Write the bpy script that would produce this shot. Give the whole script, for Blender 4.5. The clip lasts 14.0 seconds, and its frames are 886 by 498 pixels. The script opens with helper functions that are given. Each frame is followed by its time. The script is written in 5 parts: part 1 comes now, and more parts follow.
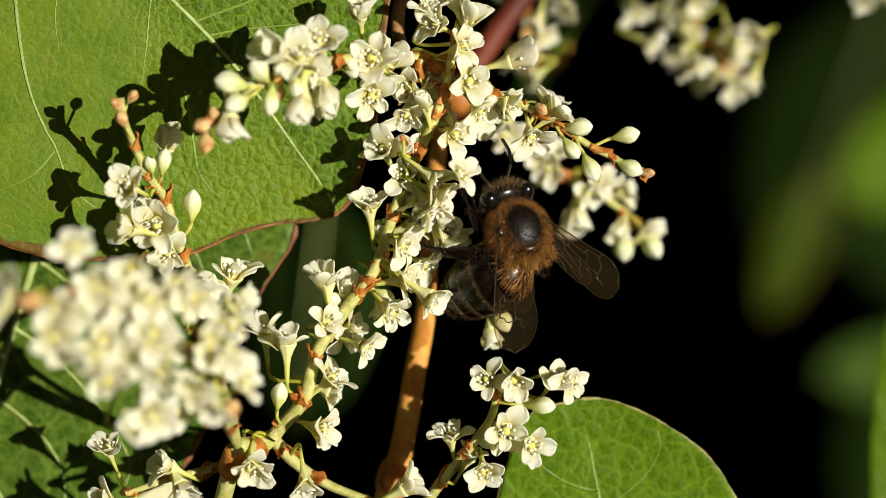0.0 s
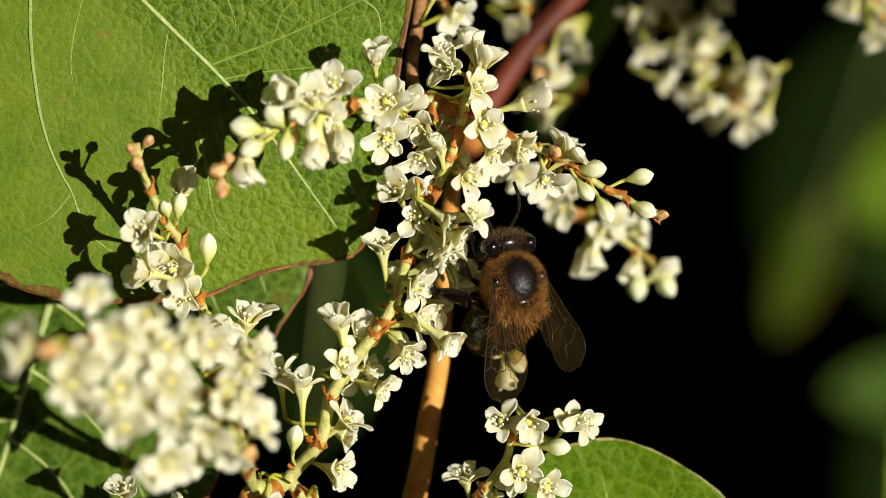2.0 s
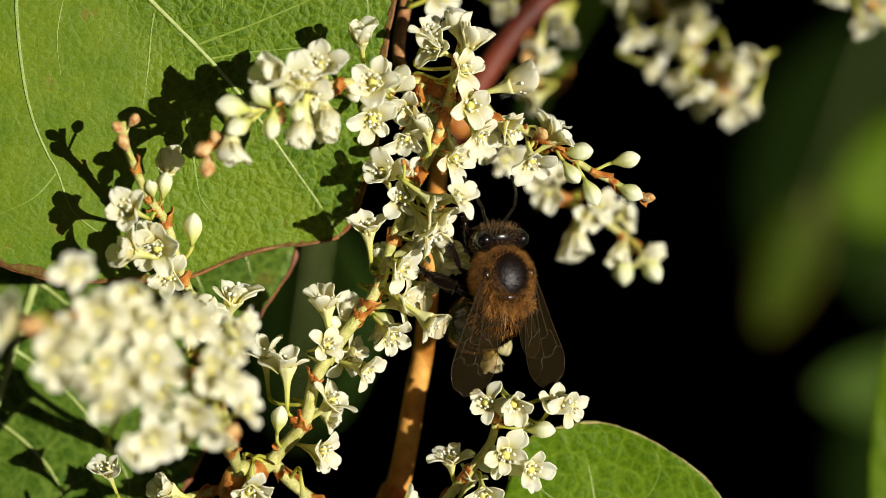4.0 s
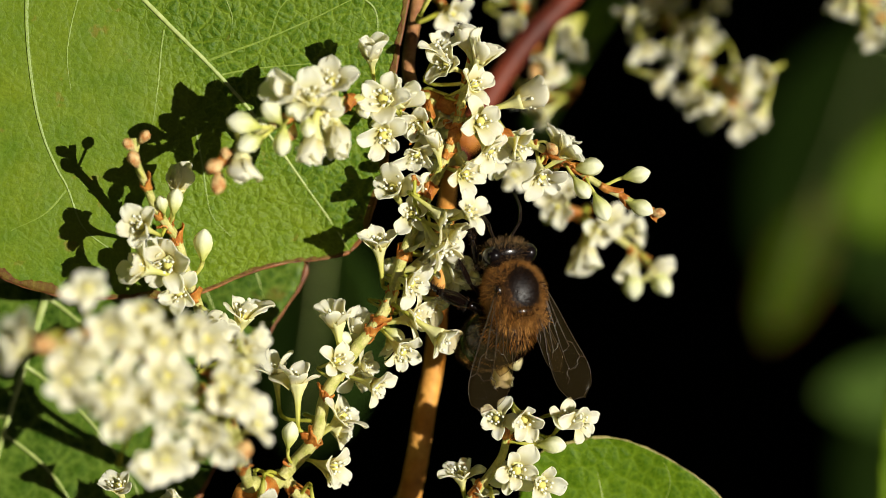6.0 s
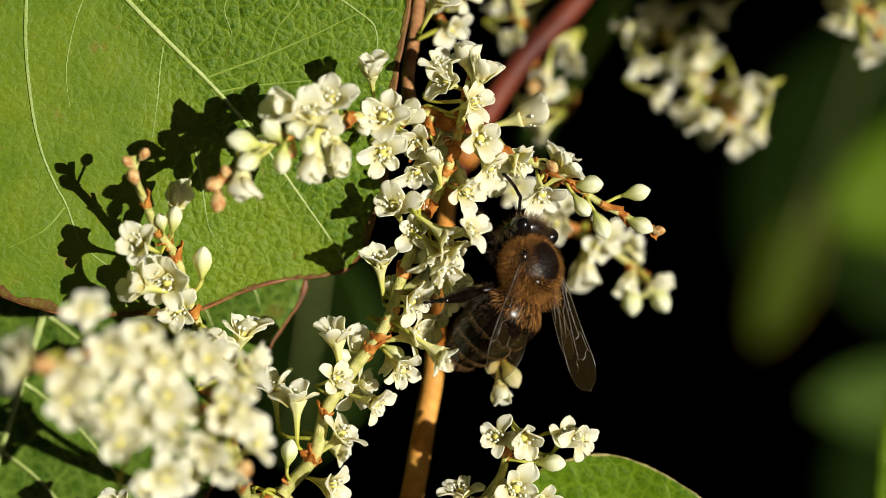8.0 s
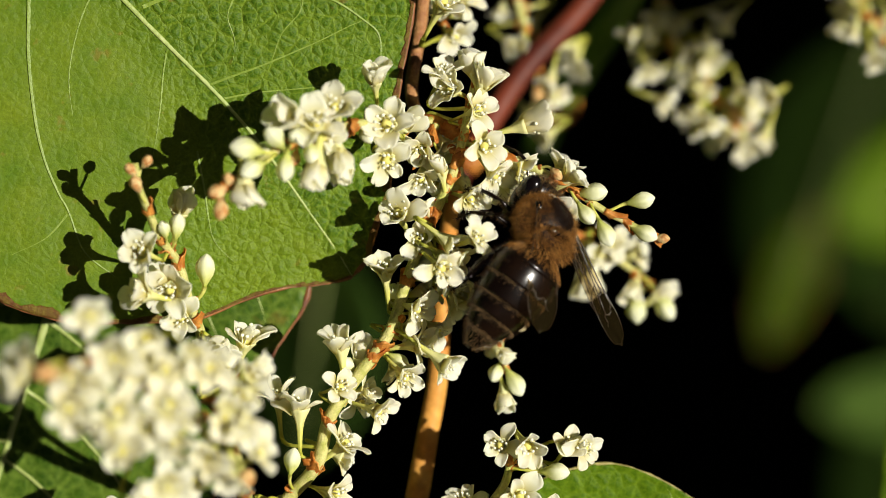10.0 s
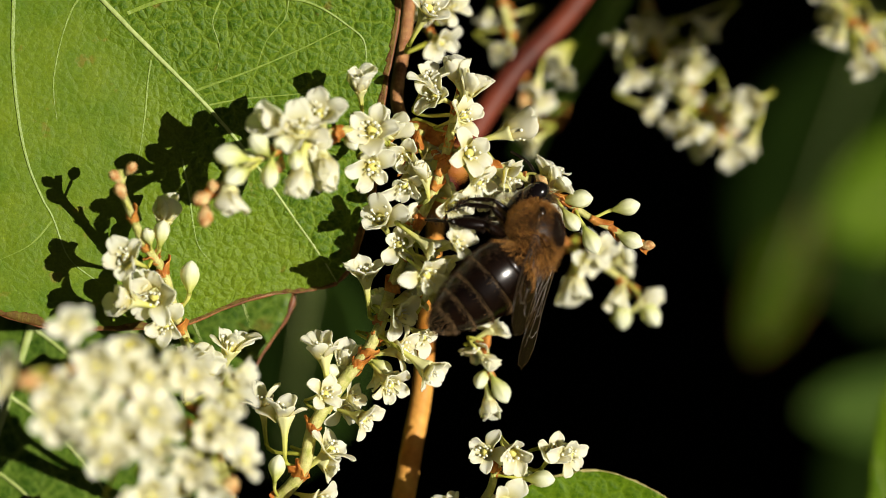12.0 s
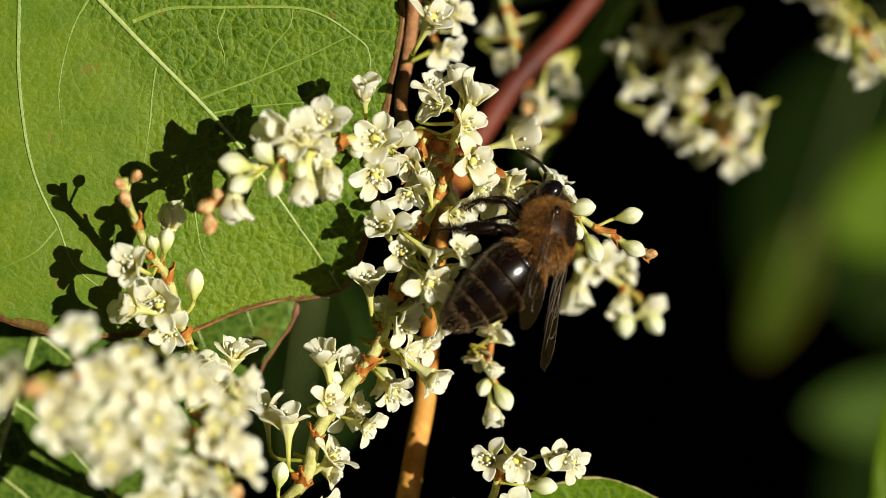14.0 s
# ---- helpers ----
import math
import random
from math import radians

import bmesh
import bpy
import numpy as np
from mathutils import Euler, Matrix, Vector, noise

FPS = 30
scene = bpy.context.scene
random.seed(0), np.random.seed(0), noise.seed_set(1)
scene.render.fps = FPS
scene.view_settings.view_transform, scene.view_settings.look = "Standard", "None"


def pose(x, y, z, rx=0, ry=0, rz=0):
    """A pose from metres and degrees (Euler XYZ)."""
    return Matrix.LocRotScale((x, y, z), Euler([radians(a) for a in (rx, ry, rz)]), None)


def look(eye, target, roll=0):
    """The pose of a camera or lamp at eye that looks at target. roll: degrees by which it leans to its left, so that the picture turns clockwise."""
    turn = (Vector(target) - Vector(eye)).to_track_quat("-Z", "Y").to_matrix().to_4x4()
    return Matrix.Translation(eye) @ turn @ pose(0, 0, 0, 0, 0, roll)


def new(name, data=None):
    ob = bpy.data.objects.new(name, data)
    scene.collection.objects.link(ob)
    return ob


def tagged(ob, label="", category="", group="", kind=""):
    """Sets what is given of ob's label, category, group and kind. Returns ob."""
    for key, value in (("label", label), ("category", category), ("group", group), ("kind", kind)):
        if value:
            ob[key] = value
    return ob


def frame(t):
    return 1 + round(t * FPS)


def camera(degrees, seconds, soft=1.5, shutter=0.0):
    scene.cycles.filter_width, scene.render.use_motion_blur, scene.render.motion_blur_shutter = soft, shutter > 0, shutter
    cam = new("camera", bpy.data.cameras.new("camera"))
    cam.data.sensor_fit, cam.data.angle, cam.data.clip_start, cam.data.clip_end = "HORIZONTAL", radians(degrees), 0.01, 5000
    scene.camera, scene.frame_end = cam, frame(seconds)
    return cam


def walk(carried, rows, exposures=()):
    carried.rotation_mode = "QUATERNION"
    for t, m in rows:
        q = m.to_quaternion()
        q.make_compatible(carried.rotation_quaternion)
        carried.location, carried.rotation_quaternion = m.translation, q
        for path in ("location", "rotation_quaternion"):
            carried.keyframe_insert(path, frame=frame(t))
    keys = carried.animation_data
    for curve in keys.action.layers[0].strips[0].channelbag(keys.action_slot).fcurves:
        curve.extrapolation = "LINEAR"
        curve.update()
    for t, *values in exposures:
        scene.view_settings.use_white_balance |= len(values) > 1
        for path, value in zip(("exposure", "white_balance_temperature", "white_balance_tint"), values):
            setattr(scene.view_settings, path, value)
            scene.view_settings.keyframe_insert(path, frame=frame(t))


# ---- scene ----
# A honeybee works the white racemes of a knotweed in low sun. Lengths of plant and bee are in millimetres.
MM = 0.001
# The stand frame lies across the plant: x to the right, y up along it, z out towards the viewer, who looks down on it.
STAND = Matrix.Translation((0, 0, 1.30)) @ pose(0, 0, 0, 52, 0, 0)

cam = camera(20, 14.0, soft=0.45)
cam.data.dof.use_dof = True
cam.data.dof.focus_distance = 0.1765
cam.data.dof.aperture_fstop = 18.5
# seconds; place in millimetres; small turns in degrees
PATH = [
    (0, 1.16, -1.95, 177.52, -0.493, 0.138, -0.102),
    (0.5, 1.19, -0.93, 177.73, -0.635, -0.103, -0.142),
    (1, 1.05, 1.62, 178.24, -0.818, -0.139, -0.217),
    (1.5, 1.30, 1.73, 178.26, -0.541, 0.202, -0.373),
    (2, 0.56, 0.22, 178.04, -0.229, 0.275, -0.303),
    (2.5, 0.85, -1.62, 177.47, -0.085, 0.377, -0.187),
    (3, 1.26, -1.63, 177.58, -0.171, 0.289, -0.035),
    (5.5, 0.15, -0.45, 177.83, -0.173, -0.020, 0.088),
    (6, 0.20, -0.29, 177.80, -0.130, 0.075, -0.047),
    (6.5, 0.00, 0.00, 177.85, 0.000, 0.000, 0.000),
    (7, -0.27, 0.96, 178.02, -0.160, -0.219, 0.032),
    (9.5, -0.92, 0.56, 176.82, -0.033, -0.174, 0.004),
    (10, -0.51, 1.22, 176.86, -0.041, -0.080, 0.082),
    (10.5, -0.04, 1.53, 176.92, -0.059, -0.073, 0.028),
    (11, -0.21, 0.93, 176.87, 0.007, -0.312, 0.182),
    (11.5, 0.17, 0.96, 176.51, -0.007, -0.318, 0.169),
    (12, -0.10, 1.54, 176.67, 0.009, -0.286, 0.104),
    (12.5, -0.97, 2.10, 176.88, 0.036, -0.354, 0.049),
    (13, -0.63, 2.36, 176.96, 0.096, -0.162, 0.083),
    (13.5, -0.38, 2.19, 177.00, 0.103, -0.146, 0.172),
    (14, -0.13, 2.00, 177.34, 0.043, -0.217, 0.221),
]
walk(cam, [(t, STAND @ pose(x * MM, y * MM, z * MM, rx, ry, rz)) for t, x, y, z, rx, ry, rz in PATH])

# ---- light ----
SUN_WAY = (STAND.to_3x3() @ Vector((0.78, 0.03, 1.0))).normalized()
world = bpy.data.worlds.new("sky")
scene.world = world
world.use_nodes = True
wn = world.node_tree
sky = wn.nodes.new("ShaderNodeTexSky")
sky.sky_type, sky.sun_disc = "NISHITA", False
sky.air_density, sky.dust_density, sky.ozone_density = 0.4, 2.5, 0.2
sky.sun_elevation = math.asin(SUN_WAY.z)
sky.sun_rotation = math.atan2(SUN_WAY.x, SUN_WAY.y)
wn.links.new(sky.outputs[0], wn.nodes["Background"].inputs[0])
wn.nodes["Background"].inputs[1].default_value = 0.009
sun = new("sun", bpy.data.lights.new("sun", "SUN"))
sun.data.energy, sun.data.angle, sun.data.color = 5.0, radians(0.55), (1.0, 0.95, 0.84)
sun.matrix_world = look(SUN_WAY * 20, (0, 0, 0))
scene.view_settings.exposure = 0.50

# ---- materials ----
def shader(name, rough=0.5, gloss=0.5):
    m = bpy.data.materials.new(name)
    m.use_nodes = True
    n, l = m.node_tree.nodes, m.node_tree.links
    b = n["Principled BSDF"]
    b.inputs["Roughness"].default_value = rough
    b.inputs["Specular IOR Level"].default_value = gloss
    return m, n, l, b


def noise_node(n, l, scale, detail=3.0, rough=0.55, coords="Object"):
    c, t = n.new("ShaderNodeTexCoord"), n.new("ShaderNodeTexNoise")
    t.inputs["Scale"].default_value, t.inputs["Detail"].default_value, t.inputs["Roughness"].default_value = scale, detail, rough
    l.new(c.outputs[coords], t.inputs["Vector"])
    return t


def ramp(n, l, source, stops):
    r = n.new("ShaderNodeValToRGB")
    while len(r.color_ramp.elements) < len(stops):
        r.color_ramp.elements.new(0.5)
    for e, (p, c) in zip(r.color_ramp.elements, stops):
        e.position, e.color = p, (*c, 1)
    l.new(source, r.inputs[0])
    return r.outputs[0]


def mix(n, l, kind, factor, a, b):
    x = n.new("ShaderNodeMix")
    x.data_type, x.blend_type = "RGBA", kind
    for sock, v in ((x.inputs[0], factor), (x.inputs[6], a), (x.inputs[7], b)):
        if hasattr(v, "is_linked"):
            l.new(v, sock)
        else:
            sock.default_value = v if not isinstance(v, tuple) else (*v, 1)
    return x.outputs[2]


def bump(n, l, b, height, strength, distance):
    p = n.new("ShaderNodeBump")
    p.inputs["Strength"].default_value, p.inputs["Distance"].default_value = strength, distance
    l.new(height, p.inputs["Height"])
    if b.inputs["Normal"].is_linked:
        l.new(b.inputs["Normal"].links[0].from_socket, p.inputs["Normal"])
    l.new(p.outputs[0], b.inputs["Normal"])
    return p


def translucent(m, n, l, b, colour, share):
    """Lets part of the light through a thin blade."""
    t, x = n.new("ShaderNodeBsdfTranslucent"), n.new("ShaderNodeMixShader")
    if hasattr(colour, "is_linked"):
        l.new(colour, t.inputs[0])
    else:
        t.inputs[0].default_value = (*colour, 1)
    x.inputs[0].default_value = share
    l.new(b.outputs[0], x.inputs[1]), l.new(t.outputs[0], x.inputs[2])
    l.new(x.outputs[0], n["Material Output"].inputs[0])


def petal_material(name, tip, base, reach):
    m, n, l, b = shader(name, 0.55, 0.25)
    c, v = n.new("ShaderNodeTexCoord"), n.new("ShaderNodeVectorMath")
    v.operation = "LENGTH"
    l.new(c.outputs["Object"], v.inputs[0])
    k = n.new("ShaderNodeMapRange")
    k.inputs["From Min"].default_value, k.inputs["From Max"].default_value = 0.0, reach
    l.new(v.outputs["Value"], k.inputs["Value"])
    col = ramp(n, l, k.outputs[0], [(0.16, base), (0.42, tuple(0.45 * p + 0.55 * q for p, q in zip(base, tip))), (0.70, tip)])
    info = n.new("ShaderNodeObjectInfo")
    tone = ramp(n, l, info.outputs["Random"], [(0.0, (1, 0.98, 0.92)), (0.4, (1, 1, 1)), (1.0, (1, 1, 0.97))])
    grain = ramp(n, l, noise_node(n, l, 1600).outputs[0], [(0.3, (0.97, 0.97, 0.95)), (0.7, (1, 1, 1))])
    col = mix(n, l, "MULTIPLY", 1.0, mix(n, l, "MULTIPLY", 1.0, col, tone), grain)
    l.new(col, b.inputs["Base Color"])
    bump(n, l, b, noise_node(n, l, 2600, 2).outputs[0], 0.35, 0.00008)
    translucent(m, n, l, b, mix(n, l, "MULTIPLY", 1.0, col, (1.0, 0.98, 0.76)), 0.64)
    return m


def tissue(name, a, b_col, scale, rough=0.5, gloss=0.4, share=0.0, relief=0.0001):
    """Soft plant or insect tissue of two mottled colours."""
    m, n, l, b = shader(name, rough, gloss)
    col = ramp(n, l, noise_node(n, l, scale, 4).outputs[0], [(0.32, a), (0.68, b_col)])
    col = mix(n, l, "MULTIPLY", 0.5, col, ramp(n, l, noise_node(n, l, scale * 6, 2).outputs[0], [(0.3, (0.6, 0.6, 0.55)), (0.65, (1, 1, 1))]))
    l.new(col, b.inputs["Base Color"])
    bump(n, l, b, noise_node(n, l, scale * 5, 3).outputs[0], 0.5, relief)
    if share:
        translucent(m, n, l, b, col, share)
    return m


def leaf_material(name, light, dark, vein, cells, share=0.22, spots=0.0, gloss=0.4, relief=0.00035, half=None, pale=None):
    """A blade puckered between its net of fine veins."""
    m, n, l, b = shader(name, 0.5, gloss)
    c = n.new("ShaderNodeTexCoord")
    bend = n.new("ShaderNodeMixRGB")
    bend.blend_type, bend.inputs[0].default_value = "ADD", 1.0
    warp, back = noise_node(n, l, cells * 0.35, 2), n.new("ShaderNodeVectorMath")
    back.operation = "SCALE"
    back.inputs["Scale"].default_value = 0.35 / cells
    l.new(warp.outputs["Color"], back.inputs[0])
    l.new(c.outputs["Object"], bend.inputs[1]), l.new(back.outputs[0], bend.inputs[2])
    nets = []
    for scale in (cells * 0.36, cells, cells * 2.4):
        v = n.new("ShaderNodeTexVoronoi")
        v.feature, v.inputs["Scale"].default_value = "DISTANCE_TO_EDGE", scale
        l.new(bend.outputs[0], v.inputs["Vector"])
        nets.append(v.outputs["Distance"])
    base = ramp(n, l, noise_node(n, l, cells * 0.16, 4).outputs[0], [(0.3, dark), (0.7, light)])
    swell = None
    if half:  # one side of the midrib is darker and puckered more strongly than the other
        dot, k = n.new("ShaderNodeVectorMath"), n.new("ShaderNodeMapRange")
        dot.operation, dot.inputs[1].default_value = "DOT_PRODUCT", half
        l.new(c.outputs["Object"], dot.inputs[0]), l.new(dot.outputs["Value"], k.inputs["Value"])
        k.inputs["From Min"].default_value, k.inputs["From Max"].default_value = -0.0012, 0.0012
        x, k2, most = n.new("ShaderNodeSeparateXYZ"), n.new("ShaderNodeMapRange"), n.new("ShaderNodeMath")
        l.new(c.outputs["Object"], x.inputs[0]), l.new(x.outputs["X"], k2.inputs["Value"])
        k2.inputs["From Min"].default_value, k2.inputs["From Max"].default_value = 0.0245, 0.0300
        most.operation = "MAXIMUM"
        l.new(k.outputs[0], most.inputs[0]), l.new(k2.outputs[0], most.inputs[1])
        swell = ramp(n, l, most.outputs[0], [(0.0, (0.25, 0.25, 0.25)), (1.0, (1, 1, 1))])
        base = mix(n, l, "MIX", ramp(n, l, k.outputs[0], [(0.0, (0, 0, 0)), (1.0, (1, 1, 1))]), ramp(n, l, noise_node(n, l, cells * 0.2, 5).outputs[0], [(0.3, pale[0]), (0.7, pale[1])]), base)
    weigh = lambda h: mix(n, l, "MULTIPLY", 1.0, h, swell) if swell else h
    large = weigh(ramp(n, l, nets[0], [(0.0, (0.7, 0.7, 0.7)), (0.02, (0.5, 0.5, 0.5)), (0.06, (0, 0, 0))]))
    line = weigh(ramp(n, l, nets[1], [(0.0, (0.55, 0.55, 0.55)), (0.06, (0.35, 0.35, 0.35)), (0.2, (0, 0, 0))]))
    fine = weigh(ramp(n, l, nets[2], [(0.0, (0.4, 0.4, 0.4)), (0.15, (0, 0, 0))]))
    col = mix(n, l, "MIX", large, mix(n, l, "MIX", line, mix(n, l, "MIX", fine, base, vein), vein), vein)
    speck = ramp(n, l, noise_node(n, l, cells * 4, 2).outputs[0], [(0.35, (0.72, 0.74, 0.7)), (0.65, (1, 1, 1))])
    col = mix(n, l, "MULTIPLY", 0.8, col, speck)
    if spots:
        mark = ramp(n, l, noise_node(n, l, cells * 0.5, 3).outputs[0], [(0.66, (0, 0, 0)), (0.74, (spots, spots, spots))])
        col = mix(n, l, "MIX", mark, col, (0.22, 0.09, 0.03))
    l.new(col, b.inputs["Base Color"])
    tall = lambda h: mix(n, l, "MULTIPLY", 1.0, h, swell) if swell else h
    bump(n, l, b, tall(ramp(n, l, nets[0], [(0.0, (0, 0, 0)), (0.15, (0.6, 0.6, 0.6)), (0.5, (1, 1, 1))])), 0.4, relief)
    bump(n, l, b, tall(ramp(n, l, nets[1], [(0.0, (0, 0, 0)), (0.35, (0.7, 0.7, 0.7)), (0.7, (1, 1, 1))])), 0.7, relief)
    bump(n, l, b, tall(ramp(n, l, nets[2], [(0.0, (0, 0, 0)), (0.4, (1, 1, 1))])), 0.35, relief * 0.4)
    bump(n, l, b, noise_node(n, l, cells * 9, 2).outputs[0], 0.4, relief * 0.2)
    translucent(m, n, l, b, mix(n, l, "MULTIPLY", 1.0, col, (1.6, 1.7, 0.45)), share)
    return m


def cup_material(name, low, high, stops):
    """Cream at the mouth, running into yellow-green down the neck and the stalk."""
    m, n, l, b = shader(name, 0.5, 0.25)
    c, x, k = n.new("ShaderNodeTexCoord"), n.new("ShaderNodeSeparateXYZ"), n.new("ShaderNodeMapRange")
    l.new(c.outputs["Object"], x.inputs[0]), l.new(x.outputs["Z"], k.inputs["Value"])
    k.inputs["From Min"].default_value, k.inputs["From Max"].default_value = low, high
    col = ramp(n, l, k.outputs[0], stops)
    col = mix(n, l, "MULTIPLY", 1.0, col, ramp(n, l, noise_node(n, l, 1200, 3).outputs[0], [(0.3, (0.82, 0.84, 0.70)), (0.7, (1, 1, 1))]))
    l.new(col, b.inputs["Base Color"])
    bump(n, l, b, noise_node(n, l, 3000, 2).outputs[0], 0.4, 0.00006)
    translucent(m, n, l, b, col, 0.32)
    return m


def wing_material():
    m, n, l, b = shader("wing_film", 0.22, 0.5)
    t, x = n.new("ShaderNodeBsdfTransparent"), n.new("ShaderNodeMixShader")
    t.inputs[0].default_value = (0.86, 0.80, 0.70, 1)
    b.inputs["Base Color"].default_value = (0.12, 0.090, 0.035, 1)
    bump(n, l, b, noise_node(n, l, 900, 3).outputs[0], 0.5, 0.0002)
    x.inputs[0].default_value = 0.038
    l.new(t.outputs[0], x.inputs[1]), l.new(b.outputs[0], x.inputs[2])
    l.new(x.outputs[0], n["Material Output"].inputs[0])
    return m


def plain_hair(name, a, b_col):
    m, n, l, b = shader(name, 0.55, 0.35)
    g = n.new("ShaderNodeNewGeometry")
    l.new(ramp(n, l, g.outputs["Random Per Island"], [(0.0, a), (0.6, tuple(0.85 * p + 0.15 * q for p, q in zip(a, b_col))), (1.0, b_col)]), b.inputs["Base Color"])
    translucent(m, n, l, b, b.inputs["Base Color"].links[0].from_socket, 0.5)
    return m


PETAL = petal_material("petal_white", (0.945, 0.945, 0.92), (0.76, 0.69, 0.16), 0.0017)
CUP = cup_material("calyx_cream", -0.0022, 0.0003, [(0.0, (0.50, 0.50, 0.07)), (0.45, (0.72, 0.70, 0.20)), (0.95, (0.86, 0.83, 0.46))])
BUD = cup_material("bud_cream", -0.0010, 0.0010, [(0.0, (0.46, 0.50, 0.08)), (0.3, (0.66, 0.68, 0.22)), (0.65, (0.80, 0.81, 0.52)), (1.0, (0.88, 0.88, 0.74))])
BLUSH = tissue("bud_blush", (0.48, 0.15, 0.025), (0.85, 0.68, 0.32), 1500, 0.5, 0.35, 0.25, 0.0002)
STAMEN = tissue("stamen_white", (0.84, 0.84, 0.66), (0.92, 0.91, 0.80), 900, 0.6, 0.15, 0.2)
HEART = tissue("ovary_yellow", (0.70, 0.63, 0.11), (0.82, 0.76, 0.28), 900, 0.6, 0.2, 0.2)
STALK = tissue("stalk_green", (0.40, 0.41, 0.08), (0.66, 0.61, 0.25), 1500, 0.5, 0.4, 0.15, 0.0003)
BRACT = tissue("bract_rust", (0.48, 0.12, 0.012), (0.86, 0.42, 0.09), 1000, 0.35, 0.5, 0.45, 0.0003)
CANE = tissue("cane_orange", (0.44, 0.16, 0.026), (0.62, 0.32, 0.07), 330, 0.55, 0.2, 0, 0.00015)
CANE_RED = tissue("cane_red", (0.060, 0.011, 0.006), (0.17, 0.034, 0.014), 160, 0.55, 0.2)
CANE_PINK = tissue("cane_brown", (0.17, 0.048, 0.016), (0.46, 0.24, 0.09), 900, 0.5, 0.35, 0, 0.0004)
CANE_GREEN = tissue("cane_green", (0.12, 0.24, 0.03), (0.17, 0.28, 0.035), 160, 0.4, 0.4)
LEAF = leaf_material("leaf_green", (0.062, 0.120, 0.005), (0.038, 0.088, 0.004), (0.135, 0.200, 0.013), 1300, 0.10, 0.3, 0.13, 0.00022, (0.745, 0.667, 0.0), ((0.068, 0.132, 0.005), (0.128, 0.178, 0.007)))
LEAF_LOW = leaf_material("leaf_deep_green", (0.056, 0.112, 0.005), (0.026, 0.066, 0.004), (0.12, 0.185, 0.022), 620, 0.15, 0.3, 0.15, 0.00012)
LEAF_FRESH = leaf_material("leaf_fresh_green", (0.074, 0.140, 0.003), (0.054, 0.114, 0.002), (0.135, 0.215, 0.008), 900, 0.2, 0.0, 0.1, 0.00010)
# darker copy of the leaf green, with the thicket's shade in its colours
LEAF_SHADED = leaf_material("leaf_shaded_green", (0.038, 0.083, 0.012), (0.024, 0.057, 0.009), (0.07, 0.125, 0.02), 500, 0.04, 0.0, 0.15, 0.0001)
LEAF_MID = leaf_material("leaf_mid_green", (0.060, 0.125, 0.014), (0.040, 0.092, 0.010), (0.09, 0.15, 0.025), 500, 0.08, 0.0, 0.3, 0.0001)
LEAF_PALE = tissue("leaf_pale", (0.42, 0.40, 0.22), (0.55, 0.52, 0.32), 120)
VEIN = tissue("vein_green", (0.125, 0.195, 0.012), (0.165, 0.235, 0.020), 900)
MIDRIB = tissue("midrib_pale", (0.22, 0.29, 0.06), (0.31, 0.36, 0.11), 700)
BLIGHT = tissue("margin_rust", (0.085, 0.022, 0.006), (0.14, 0.105, 0.012), 1900, 0.6, 0.2, 0.1, 0.0002)
RIM_PALE = tissue("rim_pale", (0.20, 0.16, 0.04), (0.38, 0.33, 0.12), 700)
RIM = tissue("rim_rust", (0.10, 0.03, 0.012), (0.28, 0.10, 0.03), 500)
CHITIN = tissue("chitin_dark", (0.004, 0.0025, 0.002), (0.012, 0.007, 0.005), 500, 0.25, 0.5, 0, 0.000012)
CHITIN_BROWN = tissue("chitin_brown", (0.003, 0.0015, 0.001), (0.009, 0.004, 0.002), 500, 0.22, 0.35, 0, 0.00002)
NERVE = tissue("wing_vein", (0.012, 0.006, 0.003), (0.036, 0.020, 0.008), 900, 0.3, 0.6)
EYE = tissue("eye_black", (0.003, 0.002, 0.002), (0.006, 0.004, 0.004), 900, 0.12, 0.6, 0, 0.000002)
CHITIN_DULL = tissue("chitin_dull", (0.004, 0.002, 0.0015), (0.013, 0.006, 0.004), 900, 0.46, 0.4, 0, 0.00008)
FUR = plain_hair("fur_tawny", (0.135, 0.055, 0.011), (0.96, 0.49, 0.125))
FUR_DARK = plain_hair("fur_brown", (0.018, 0.008, 0.004), (0.085, 0.040, 0.014))
FUR_FLANK = plain_hair("fur_flank", (0.024, 0.011, 0.004), (0.14, 0.070, 0.024))
FUR_PALE = plain_hair("fur_pale", (0.07, 0.040, 0.016), (0.42, 0.26, 0.11))
FILM = wing_material()
# soil colour lowered to near black to stand for deep shade
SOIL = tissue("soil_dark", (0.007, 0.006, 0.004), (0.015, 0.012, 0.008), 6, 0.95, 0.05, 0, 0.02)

# ---- making meshes ----
def part(name, bm, material, parent, label="", smooth=True):
    me = bpy.data.meshes.new(name)
    if smooth:
        for f in bm.faces:
            f.smooth = True
    bm.to_mesh(me)
    bm.free()
    me.materials.append(material)
    ob = new(name, me)
    ob.parent = parent
    if label:
        tagged(ob, label)
    return ob


def share(name, me, parent, m, label=""):
    """A piece on a mesh that alike pieces share."""
    ob = new(name, me)
    ob.parent, ob.matrix_local = parent, m
    if label:
        tagged(ob, label)
    return ob


def thing(name, at, label, category, group="", kind=""):
    ob = new(name)
    ob.empty_display_size = 0.002
    ob.matrix_world = STAND @ Matrix.Translation(Vector(at) * MM)
    return tagged(ob, label, category, group, kind)


